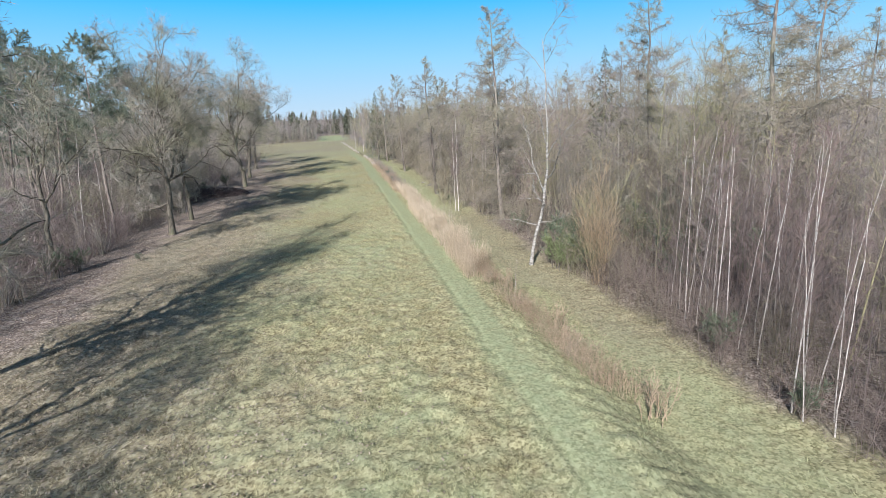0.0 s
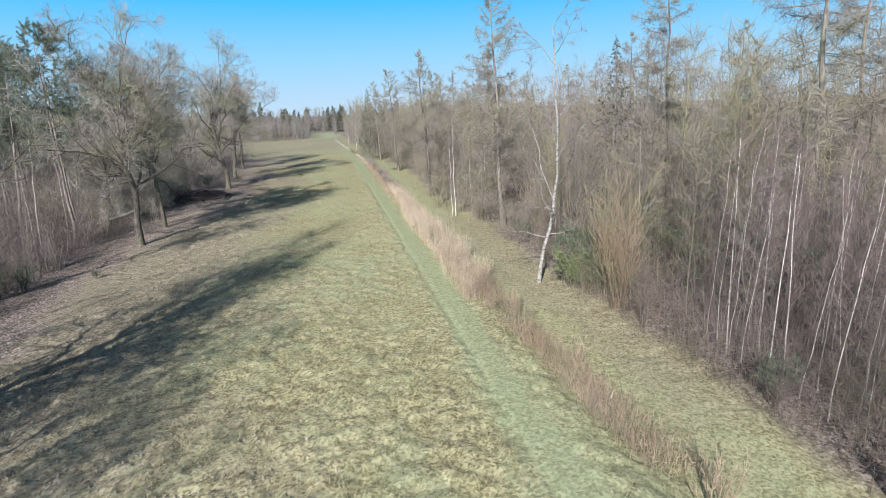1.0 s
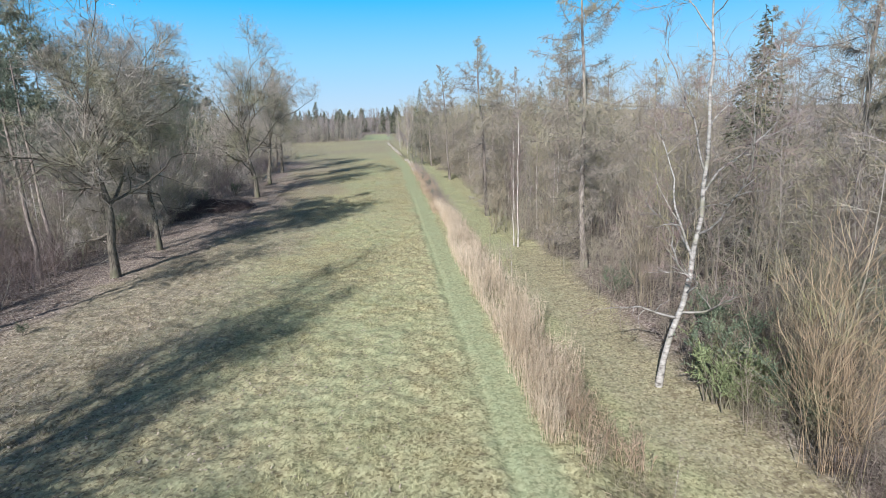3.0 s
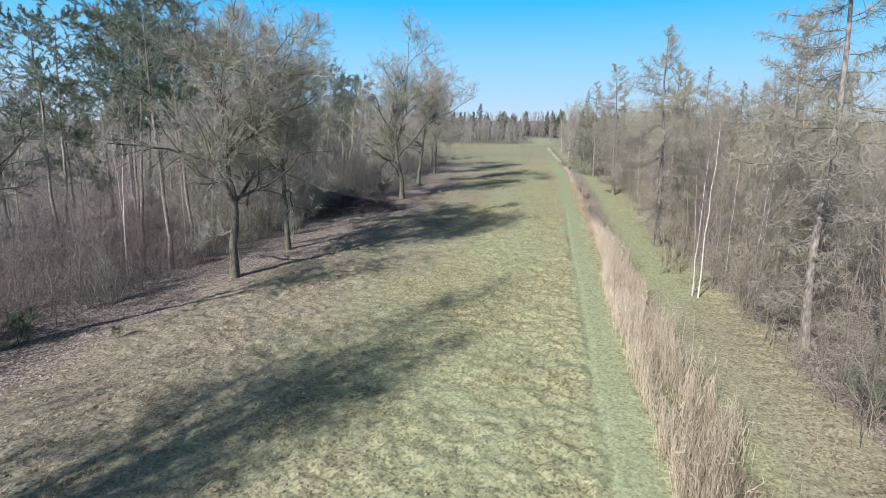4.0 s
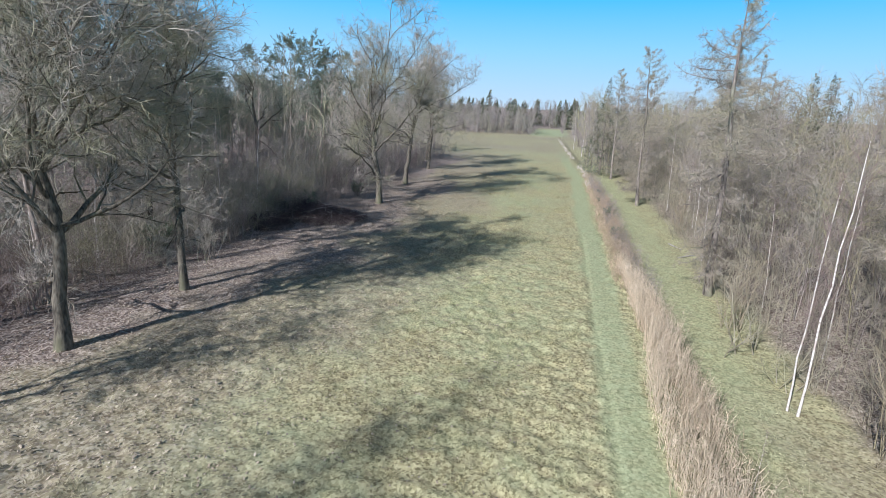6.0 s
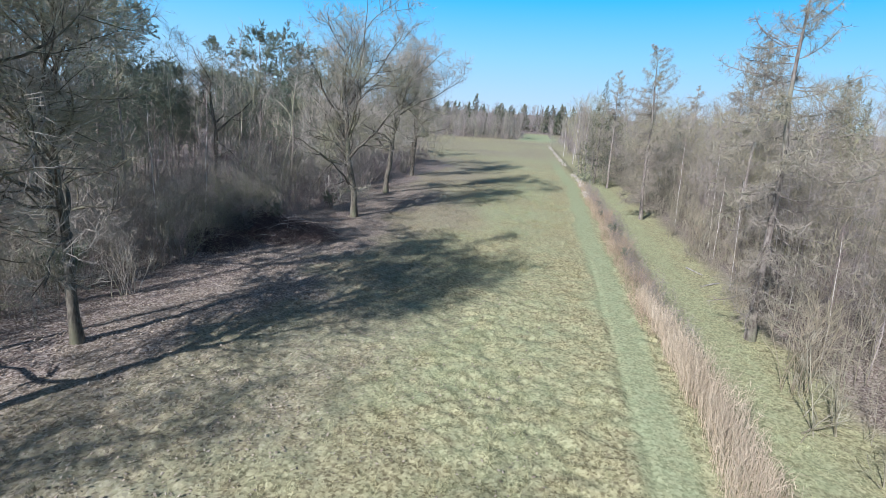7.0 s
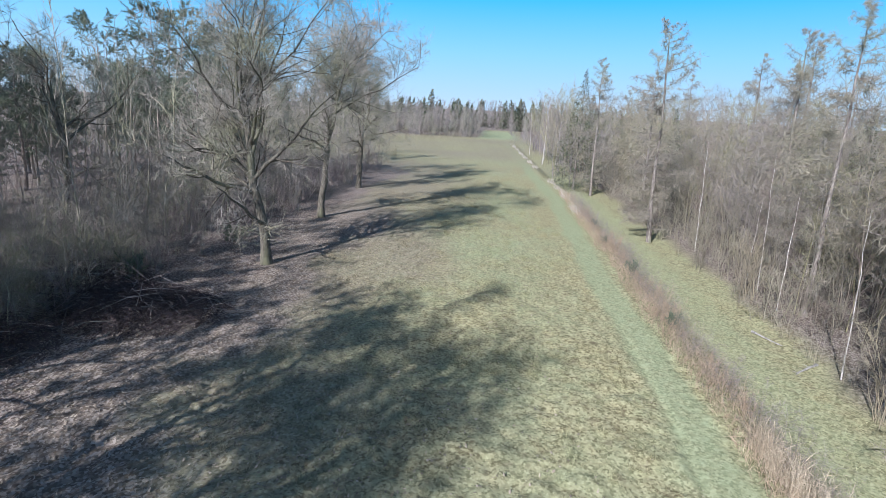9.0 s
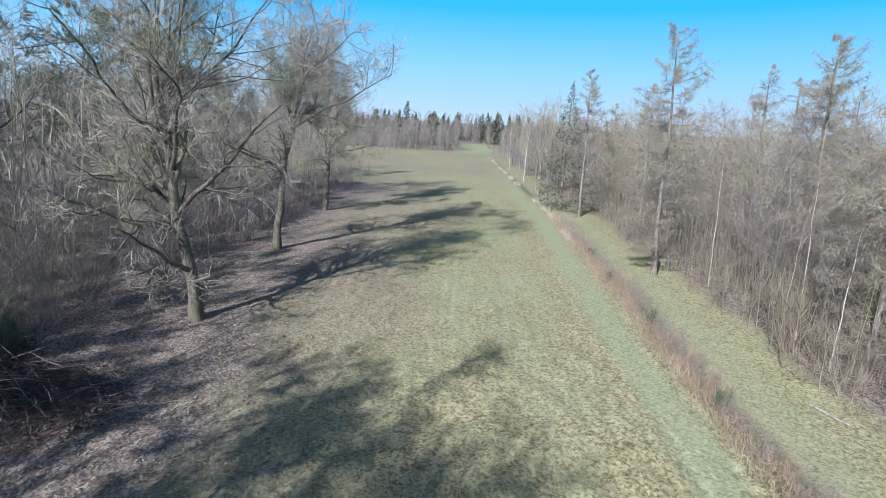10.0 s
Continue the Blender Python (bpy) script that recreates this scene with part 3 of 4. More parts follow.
def needles(g, P, R, per, size, width):
    """Single slender needle sprays or leaves set on the lines P."""
    M, m, _ = P.shape
    who = np.repeat(np.arange(M), per)
    s = g.uniform(0.15, 1, len(who)) * (m - 1)
    i = np.minimum(s.astype(int), m - 2)
    f = (s - i)[:, None]
    base = P[who, i] * (1 - f) + P[who, i + 1] * f
    d = unit(unit(P[who, i + 1] - P[who, i]) * 0.8 + g.normal(0, 0.7, base.shape))
    side = unit(np.cross(d, g.normal(0, 1, base.shape))) * (width * g.uniform(0.6, 1.3, (len(who), 1)))
    tip = base + d * (size * g.uniform(0.6, 1.3, (len(who), 1)))
    V = np.stack([base - side, base + side, tip], 1).reshape(-1, 3)
    return V, np.zeros((0, 4), int), np.arange(len(V)).reshape(-1, 3)


def pine(name, seed, height, x, y, radius=0.135, first=0.54, reach=0.17, lean=(0, 0), rz=0.0, limbs=26):
    """Scots pine: long bare trunk, flat open crown of needle sprays."""
    g = np.random.default_rng(seed)
    P, R = stem(g, height, radius, 9, 0.04, lean, 0.10)
    a = sprout(g, P, R, limbs, (first, 0.99), (50, 95), lambda t, L: height * reach * (0.45 + 0.75 * np.sin(np.clip((t - first) / (1 - first), 0, 1) * 2.6 + 0.3)), 5, 0.10, 0.16, 0.4, True, 0.012)
    dead = sprout(g, P, R, 7, (0.3, first), (70, 100), lambda t, L: 0.5 + 0.9 * t, 4, -0.05, 0.15, 0.3, True, 0.012)
    b = sprout(g, *a, 10, (0.30, 1.0), (30, 75), lambda t, L: 0.2 + L * 0.26, 3, 0.14, 0.15, 0.5, False, 0.009)
    n1 = needles(g, *b, 76, 0.20, 0.014)
    n2 = needles(g, *(a[0][:, 3:], a[1][:, 3:]), 80, 0.20, 0.014)
    ob = put_empty(name, x, y, rz)
    part("trunk", build_mesh("trunk", *tubes(P, R, 8)), PINE_BARK, ob)
    part("branchwork", build_mesh("branchwork", *joined([tubes(*a, 4), tubes(*dead, 3), tubes(*b, 3)])), PINE_BARK, ob)
    part("crown", build_mesh("crown", *joined([n1, n2]), flat=True), PINE_NEEDLE, ob)
    return ob


def spruce(name, seed, height, x, y, reach=0.23, sprays=2600, long=0.48, wide=0.085, rz=0.0, branches=60):
    """Spruce: trunk, drooping branches and a dense ragged cone of needle sprays."""
    g = np.random.default_rng(seed)
    P, R = stem(g, height, 0.011 * height, 6, 0.01, (0, 0), 0.03)
    n = sprays
    t = 1 - g.random(n) ** 0.62 * 0.95
    a = g.random(n) * 2 * np.pi
    full = height * reach * (1.03 - t) ** 0.9 * (0.6 + 0.5 * vnoise(a * 1.6, t * height * 1.4, 1.0, seed))
    r = full * (0.35 + 0.65 * g.random(n) ** 0.5)
    out = np.stack([np.cos(a), np.sin(a), np.zeros(n)], -1)
    tip = out * r[:, None] + np.stack([np.zeros(n), np.zeros(n), t * height - 0.30 * r], -1)
    d = unit(out + g.normal(0, 0.35, out.shape) + np.array([0, 0, -0.30]))
    size = long * g.uniform(0.6, 1.3, n)[:, None] * (0.55 + 0.45 * (1.03 - t))[:, None]
    base = tip - d * size
    mid = base + d * size * 0.55
    side = unit(np.cross(d, g.normal(0, 0.4, d.shape) + np.array([0, 0, 1.0]))) * wide * g.uniform(0.6, 1.3, n)[:, None]
    V = np.stack([base, mid + side, tip, mid - side], 1).reshape(-1, 3)
    b = sprout(g, P, R, branches, (0.05, 0.97), (85, 105), lambda t, L: height * reach * 0.8 * (1.03 - t), 4, -0.04, 0.06, 0.3, True, 0.012)
    ob = put_empty(name, x, y, rz)
    part("trunk", build_mesh("trunk", *tubes(P, R, 7)), LARCH_BARK, ob)
    part("branchwork", build_mesh("branchwork", *tubes(*b, 3)), LARCH_BARK, ob)
    part("crown", build_mesh("crown", V, np.arange(n * 4).reshape(-1, 4), flat=True), SPRUCE_NEEDLE, ob)
    return ob


def shrub_lines(g, height, stems, spread, fine=6, r=0.012):
    """Many-stemmed bush: list of tube pieces round the origin."""
    base = np.zeros((stems, 2, 3))
    base[:, :, :2] = g.normal(0, max(0.16 * spread, 0.05 * height), (stems, 1, 2))
    base[:, 1, 2] = 0.02
    R = np.full((stems, 2), r * 2)
    a = sprout(g, base, R, 1, (0.0, 0.5), (2, 18 * spread), lambda t, L: np.full(len(t), height) * g.uniform(0.6, 1.1, len(t)), 6, 0.03, 0.08, 1.0, False, r)
    b = sprout(g, *a, fine, (0.25, 0.98), (15, 45), lambda t, L: L * 0.35 * (1.2 - 0.6 * t), 4, 0.06, 0.12, 0.6, False, 0.006)
    c = sprout(g, *b, 4, (0.1, 1.0), (15, 45), lambda t, L: 0.12 + L * 0.35, 2, 0.05, 0.1, 0.8, False, 0.005)
    return a, b, c


def shrub(name, seed, height, x, y, stems=12, spread=1.0, twig=None, fine=6, rz=0.0, r=0.012):
    g = np.random.default_rng(seed)
    a, b, c = shrub_lines(g, height, stems, spread, fine, r)
    ob = put_empty(name, x, y, rz)
    part("branchwork", build_mesh("branchwork", *tubes(*a, 4)), twig or BROWN_TWIG, ob)
    part("crown", build_mesh("crown", *joined([blades(g, *b), blades(g, *c)]), flat=True), twig or BROWN_TWIG, ob)
    return ob


def evergreen_bush(name, seed, height, x, y, wide=1.0, rz=0.0, leaves=26, leaf=None):
    """Holly-like bush with a leafy uneven crown."""
    g = np.random.default_rng(seed)
    a, b, c = shrub_lines(g, height, 12, 1.6 * wide, 8, 0.014)
    ob = put_empty(name, x, y, rz)
    part("branchwork", build_mesh("branchwork", *joined([tubes(*a, 4), tubes(*b, 3)])), OAK_BARK, ob)
    part("crown", build_mesh("crown", *joined([needles(g, *b, leaves, 0.11, 0.019), needles(g, *c, 6, 0.11, 0.019)]), flat=True), leaf or HOLLY_LEAF, ob)
    return ob


def tag_tree(ob, label, category, group=""):
    return tagged(ob, label, category, group)


# ---------------------------------------------------------------- left edge of the meadow
OAK_LABEL = "bare oak with crooked lichen-covered limbs on leaf litter"
GROUP = "oaks along the meadow"
oak_a = tag_tree(oak("oak_tree", 101, 14.6, -12.2, 40.0, 0.22, 0.26, 0.43, 22, (-0.7, 0.2), 0, 10, 8, steep=True), "bare oak with a crooked trunk and low reaching limbs", "tree", GROUP)
tag_tree(oak("oak_tree", 102, 14.2, -12.25, 45.6, 0.17, 0.30, 0.36, 17, (-0.8, 0.1), 0, 9, 7, steep=True), "bare slender oak with steep limbs beside the meadow", "tree", GROUP)
oak_d = tag_tree(oak("oak_tree", 103, 13.6, -11.2, 67.0, 0.25, 0.23, 0.48, 22, (-1.0, 0), 0, 9, 8, 6, 0.0056, 1.0, steep=True), "broad bare oak with low spreading limbs above the brambles", "tree", GROUP)
oak_e = tag_tree(oak("oak_tree", 104, 14.6, -12.2, 77.7, 0.24, 0.36, 0.38, 19, (0, 0), 0, 9, 8, steep=True), "tall bare oak with a straight pale trunk", "tree", GROUP)
tagged(copy_thing(oak_e, spot(-13.2, 90.9, 130, 0.98)), OAK_LABEL)
oak_s = tag_tree(oak("oak_tree", 106, 13.0, -14.2, 6.5, 0.22, 0.34, 0.34, 13, (0, 0), 0, 8, 6, 5, 0.0066), OAK_LABEL, "tree", GROUP)
tagged(copy_thing(oak_d, spot(-13.6, 15.4, 160, 1.0)), OAK_LABEL)
for x, y, rz, s in ((-13.4, -1.5, 200, 1.0), (-16.0, 100.5, 40, 0.95),
                    (-17.6, 49.5, 120, 0.9), (-19.0, 83.0, 20, 0.9)):
    copy_thing(oak_s, spot(x, y, rz, s))
tag_tree(oak("alder_tree", 105, 13.4, -24.8, 70.2, 0.22, 0.34, 0.46, 7, (0, 0), 0, 9, 7, 6, steep=True), "bare tree with a few steep dark limbs in the thicket", "tree")

tag_tree(oak("alder_tree", 107, 12.0, -15.4, 30.2, 0.15, 0.40, 0.36, 9, (0, 0), 0, 8, 6, 5, steep=True), "sparse bare tree with steep forked limbs on leaf litter", "tree")

PINE_LABEL = "tall scots pine with a bare trunk and open green crown"
pine_a = tag_tree(pine("pine_tree", 201, 15.5, -30.0, 55.0, lean=(0.8, 0)), PINE_LABEL, "tree", "pines in the left wood")
pine_b = tag_tree(pine("pine_tree", 202, 16.0, -34.5, 58.0, lean=(-0.4, 0.5), first=0.40, limbs=34), PINE_LABEL, "tree", "pines in the left wood")
pine_c = tag_tree(pine("pine_tree", 203, 15.0, -28.5, 63.0, first=0.6, reach=0.2), PINE_LABEL, "tree", "pines in the left wood")
for k, (x, y, s) in enumerate(((-21.0, 44.0, 0.80), (-23.5, 46.5, 0.85), (-26.0, 43.0, 0.85), (-25.5, 51.5, 0.9), (-30, 47, 0.9), (-22.0, 58.0, 0.8),
                               (-34, 93, 0.95), (-27.0, 57.5, 0.85), (-32, 62, 0.9), (-36, 68, 1.0), (-28, 86, 0.9),
                               (-30, 104, 0.95), (-22.5, 108, 0.8), (-44, 80, 1.05), (-22.6, 45.6, 0.8), (-24.6, 47.6, 0.95))):
    copy_thing((pine_a, pine_b, pine_c)[k % 3], spot(x, y, 67 * k, s))
for k, (x, y, s) in enumerate(((-26, 89, 0.8), (-32.3, 83.0, 0.86), (-29.8, 86.5, 0.9), (-27.5, 91, 0.88))):
    copy_thing((pine_b, pine_c)[k % 2], spot(x, y, 53 * k, s))
pine_d = tag_tree(pine("pine_tree", 204, 10.5, -37.5, 80.5, first=0.2, reach=0.24, limbs=40), "dense young scots pine with low green branches", "tree", "pines in the left wood")
gp = np.random.default_rng(47)
for k in range(26):
    y = 82 + 26 * gp.random()
    copy_thing(pine_d, spot(-23 - 24 * gp.random(), y, 71 * k, gp.uniform(0.7, 1.05)))
for k, (x, y, s) in enumerate(((-35, 75, 0.85), (-39, 77, 1.0), (-41, 85, 0.95), (-31.5, 72, 0.7), (-29, 66.5, 0.7), (-36, 71, 0.9), (-27, 61, 0.6), (-33, 66, 0.8), (-31, 52, 0.9), (-35, 47, 0.95), (-29, 40, 0.8), (-34, 38, 0.9), (-38, 55, 1.0), (-31, 31, 0.9))):
    copy_thing(pine_d, spot(x, y, 97 * k + 31, s))
for x, y, turn, s in ((-16.2, 40.4, 175, 0.85), (-17.6, 43.9, 200, 0.84)):
    tagged(copy_thing(pine_a, spot(x, y, turn, s)), "thin leaning pine behind the oaks")

# ---------------------------------------------------------------- right edge
LARCH_LABEL = "bare larch with drooping grey-brown twigs in the wood's edge"
larch_a = tag_tree(larch("larch_tree", 301, 14.3, 10.9, 55.0, 0.26, 0.18, 94, 0.07, hair=0.0075, under=0.7, bushy=60, skirt=0.22), LARCH_LABEL, "tree", "larches in the right wood")
larch_b = tag_tree(larch("larch_tree", 302, 16.0, 13.0, 38.4, 0.25, 0.17), LARCH_LABEL, "tree", "larches in the right wood")
larch_c = tag_tree(larch("larch_tree", 303, 15.6, 20.6, 29.9, 0.25), LARCH_LABEL, "tree", "larches in the right wood")
larch_s = tag_tree(larch("larch_tree", 304, 13.5, 25.0, 41.0, 0.24, 0.15, 72, bushy=44), LARCH_LABEL, "tree", "larches in the right wood")
for k, (src, x, y, s) in enumerate(((larch_b, 10.9, 80.5, 0.92), (larch_s, 20.2, 88.0, 1.0), (larch_c, 10.2, 100.6, 0.91), (larch_c, 14.2, 67.5, 0.85),
                                    (larch_a, 27.5, 24.5, 1.08), (larch_s, 30.5, 35.8, 1.0), (larch_c, 15.5, 47.5, 0.85), (larch_s, 30, 46, 1.0), (larch_s, 34, 27, 1.0),
                                    (larch_b, 17.0, 76.5, 0.85), (larch_s, 13.0, 90.5, 0.9), (larch_s, 24.0, 60.0, 0.9), (larch_s, 20.0, 102.0, 0.95), (larch_s, 18.0, 55.0, 0.85), (larch_a, 20.5, 20.4, 1.08), (larch_s, 25.5, 29.5, 0.85),
                                    (larch_s, 20.9, 82.5, 1.05), (larch_s, 28.0, 76.0, 0.95), (larch_s, 26.5, 95.0, 1.0), (larch_s, 33.0, 68.0, 1.0), (larch_s, 16.0, 112.0, 0.85), (larch_s, 35.0, 100.0, 1.0), (larch_s, 31.0, 57.0, 0.95))):
    copy_thing(src, spot(x, y, 71 * k + 20, s))
tag_tree(birch("birch_tree", 311, 12.5, 10.6, 26.3, 0.10, (1.35, 0.2)), "white-stemmed old birch with crooked lower limbs", "tree")
slim = tag_tree(slim_birch("birch_tree", 312, 8.6, 10.72, 44.1, 0.036, (0.2, 0)), "slender white birch at the edge of the lane", "tree", "slender birches")
slim_b = tag_tree(slim_birch("birch_tree", 313, 7.5, 10.52, 44.35, 0.030, (0.35, 0.2)), "slender white birch at the edge of the lane", "tree", "slender birches")
spruce_a = tag_tree(spruce("spruce_tree", 321, 13.4, 8.9, 104.5, 0.29, 3600, 0.42, 0.06), "dense dark green spruce in the wood's edge", "tree", "spruces")
for k, (x, y, s) in enumerate(((19.3, 73.5, 0.72), (27, 66, 0.8), (13.5, 122, 0.85), (10.5, 141, 0.72), (12.5, 150, 0.8), (31, 88, 0.85), (20.7, 35.9, 0.95), (21.5, 73.0, 0.9), (26.0, 80.5, 0.95), (16.5, 95.0, 0.7))):
    copy_thing(spruce_a, spot(x, y, 83 * k, s))

thin_birch = tag_tree(slim_birch("birch_tree", 314, 8.0, 12.3, 10.6, 0.024, (0.5, 0.1)), "thin young white birch in the dark thicket", "tree", "slender birches")
thin_birch_b = tag_tree(slim_birch("birch_tree", 315, 7.4, 13.4, 13.0, 0.020, (0.2, -0.3)), "thin young white birch in the dark thicket", "tree", "slender birches")

# young white birches close to the start of the right edge
gy = np.random.default_rng(41)
for k in range(34):
    y = 6.5 + gy.random() * 13
    x = 12.1 + 0.22 * max(0, y - 10) + gy.random() ** 1.6 * 4.5
    ob = copy_thing((thin_birch, thin_birch_b)[k % 2], spot(x, y, 0, gy.uniform(0.7, 1.05)))
    ob.matrix_basis = ob.matrix_basis @ pose(0, 0, 0, gy.normal(0, 2), gy.normal(0, 3), gy.normal(0, 40))
for k in range(12):
    copy_thing((slim, slim_b)[k % 2], spot(11.3 + gy.random() * 4, 40 + gy.random() * 42, gy.random() * 360, gy.uniform(0.6, 0.9)))
for k in range(10):
    copy_thing((slim, slim_b)[k % 2], spot(-17 - gy.random() * 6, 22 + gy.random() * 40, gy.random() * 360, gy.uniform(0.7, 1.0)))

for x, y, turn, s in ((8.0, 117, 40, 1.15), (8.9, 124, 200, 1.2), (7.4, 131, 310, 1.2), (8.3, 139, 90, 1.1), (6.4, 150, 150, 1.1)):
    copy_thing(slim, spot(x, y, turn, s))
for x, y, turn, s in ((7.7, 36.4, 20, 0.28), (8.0, 34.6, 140, 0.32), (8.3, 37.2, 250, 0.26), (7.9, 39.5, 70, 0.24), (7.4, 20.2, 10, 0.25)):
    tagged(copy_thing(thin_birch, spot(x, y, turn, s)), "thin bare sapling among the dry reeds")

# bushes of the right edge
hazel = tag_tree(shrub("hazel_bush", 405, 2.7, 10.3, 48.2, 11, 2.6, PALE_STEM, 11, 0, 0.012), "pale-stemmed spreading bare bush at the lane's edge", "bush", "hazel bushes")
for x, y, turn, s in ((11.6, 46.0, 130, 0.8), (12.2, 66.5, 300, 0.8)):
    copy_thing(hazel, spot(x, y, turn, s))
tag_tree(shrub("willow_bush", 401, 5.2, 12.5, 21.9, 46, 0.3, WILLOW_TWIG, 10, 0, 0.004), "tall bare willow bush with orange-brown shoots", "bush")
wil = tag_tree(shrub("willow_bush", 402, 4.0, 10.8, 50.6, 20, 0.9, BROWN_TWIG, 8, 0, 0.007), "bare willow bush with olive-brown shoots by the lane", "bush", "willow bushes")
for k, (x, y, s) in enumerate(((13.6, 24.5, 1.2), (13.4, 32.5, 1.1), (11.9, 59, 0.9), (12.6, 69.5, 1.0), (15, 36, 1.3), (12.4, 42.5, 1.1))):
    copy_thing(wil, spot(x, y, 50 * k, s))
hol = tag_tree(evergreen_bush("holly_bush", 403, 3.0, 12.2, 25.4), "dark evergreen bush under the bare trees", "bush", "evergreen bushes")
for k, (x, y, s) in enumerate(((13.8, 28.5, 0.8), (12.9, 23.0, 0.85), (19.3, 28.4, 0.9), (20.3, 25.9, 0.9), (16.6, 24.6, 1.3), (15.4, 20.0, 1.2), (17.5, 18.3, 1.3), (13.0, 14.2, 0.6), (12.4, 10.4, 0.42), (12.6, 33.6, 0.6), (-17.5, 29.5, 0.8), (-15.0, 62.8, 0.55), (-13.9, 69.0, 0.5), (6.9, 63.5, 0.26), (7.0, 70.2, 0.3), (6.8, 76.0, 0.22), (7.3, 82.0, 0.25), (-12.0, 32.6, 0.2), (-14.8, 31.5, 0.5), (-15.6, 30.2, 0.6), (-16.4, 49, 0.7))):
    copy_thing(hol, spot(x, y, 75 * k, s))
juniper = tag_tree(evergreen_bush("juniper_bush", 406, 2.0, 11.75, 24.9, 0.85, 0, 34, JUNIPER_LEAF), "yellowish-green evergreen bush at the foot of a birch", "bush", "juniper bushes")
copy_thing(juniper, spot(12.7, 24.3, 120, 0.95))
copy_thing(juniper, spot(12.3, 26.2, 210, 0.8))
low = tag_tree(shrub("bare_bush", 404, 2.2, -14.0, 49.5, 16, 1.6, OAK_TWIG, 7), "low bare bush with fine twigs on leaf litter", "bush", "low bushes")
for k, (x, y, s) in enumerate(((-15.2, 35.5, 1.0), (-16.0, 42.6, 1.2), (-15.8, 54.5, 1.2), (-17.0, 58.5, 1.3), (-14.8, 79.5, 0.9), (-15.5, 26.0, 1.0), (-15.8, 84, 1.1), (-16.5, 22.5, 1.1), (-14.9, 93, 1.0))):
    copy_thing(low, spot(x, y, 47 * k, s))


def bramble_mound(x, y, rx, ry, h, seed, count, sticks):
    """Low heap of dark canes with pale dead branches lying on it."""
    g = np.random.default_rng(seed)

    def scatter(n, long, bend, thick):
        a, r = g.random(n) * 2 * np.pi, np.sqrt(g.random(n))
        top = h * (1 - r ** 2) ** 0.5 * g.uniform(0.3, 1.0, n) + 0.04
        p = np.stack([np.cos(a) * r * rx, np.sin(a) * r * ry, top], -1)
        d = unit(g.normal(0, 1, (n, 3)) * np.array([1, 0.7, 0.22]))
        pts = [p]
        for q in range(4):
            d = unit(d + np.array([0, 0, -bend]) + g.normal(0, 0.14, d.shape))
            pts.append(pts[-1] + d * (long * g.uniform(0.6, 1.2, (n, 1))) / 4)
        P = np.stack(pts, 1)
        P[:, :, 2] = np.clip(P[:, :, 2], 0.02, h * 1.25)
        return P, np.repeat(np.linspace(thick, thick * 0.4, 5)[None], n, 0)

    ob = put_empty("brush_heap", x, y)
    c, s = scatter(count, 1.1, 0.3, 0.009), scatter(sticks, 1.9, 0.05, 0.016)
    part("branchwork", build_mesh("branchwork", *joined([tubes(*c, 3), needles(g, *c, 2, 0.09, 0.03)])), BRAMBLE, ob)
    part("dead_wood", build_mesh("dead_wood", *tubes(*s, 4)), GREY_TWIG, ob, "pale grey dead branches")
    return tagged(ob, "low heap of brambles and cut dead branches on leaf litter", "brush heap", "brush heaps")


bramble_mound(-12.8, 60.4, 3.4, 2.0, 0.95, 501, 2200, 110)
bramble_mound(-16.4, 62.5, 2.2, 1.7, 1.1, 502, 900, 30)
bramble_mound(-15.4, 57.2, 1.8, 1.6, 0.9, 503, 800, 30)


def fallen_log(x, y, length, radius, rz, seed):
    """Dead birch stem lying on the ground, with two broken stubs."""
    g = np.random.default_rng(seed)
    P, R = stem(g, length, radius, 7, 0.12, (0, 0), 0.35)
    P[0, 0, 2] = 0
    stub = sprout(g, P, R, 3, (0.3, 0.9), (35, 60), lambda t, L: np.full(len(t), length * 0.16), 3, 0.0, 0.1, 0.5, True, 0.012)
    ob = new("fallen_log")
    ob.matrix_basis = pose(x, y, float(level(x, y)) + radius * 0.8, 0, 0, rz) @ pose(0, 0, 0, 0, 90, 0)
    part("trunk", build_mesh("trunk", *tubes(P, R, 8)), BIRCH_BARK, ob)
    part("branch_stub", build_mesh("branch_stub", *tubes(*stub, 5)), BIRCH_BARK, ob)
    return tagged(ob, "fallen white birch stem lying at the lane's edge", "log", "fallen logs")


fallen_log(11.0, 65.4, 1.7, 0.045, 300, 601)
fallen_log(12.0, 62.6, 1.8, 0.05, 215, 602)


# ---------------------------------------------------------------- thickets
def sapling_templates(seed, kinds=8, thick=0.0045, side=11, fine=7, reach=0.38, low=0.15, twig=0.0016, angle=(20, 55)):
    """A few cheap leafless trees of height one, as vertex and face arrays."""
    out = []
    for k in range(kinds):
        g = np.random.default_rng(seed + k)
        P, R = stem(g, 1.0, thick, 5, 0.10, tuple(g.normal(0, 0.06, 2)), 0.25)
        a = sprout(g, P, R, side, (low, 0.98), angle, lambda t, L: reach * (1.15 - 0.8 * t), 4, 0.08, 0.18, 0.4, True, twig)
        b = sprout(g, *a, fine, (0.15, 1.0), (20, 60), lambda t, L: 0.04 + L * 0.35, 2, 0.05, 0.1, 0.8, False, twig * 0.75)
        out.append(joined([tubes(P, R, 3), blades(g, *a), blades(g, *b)]))
    return out


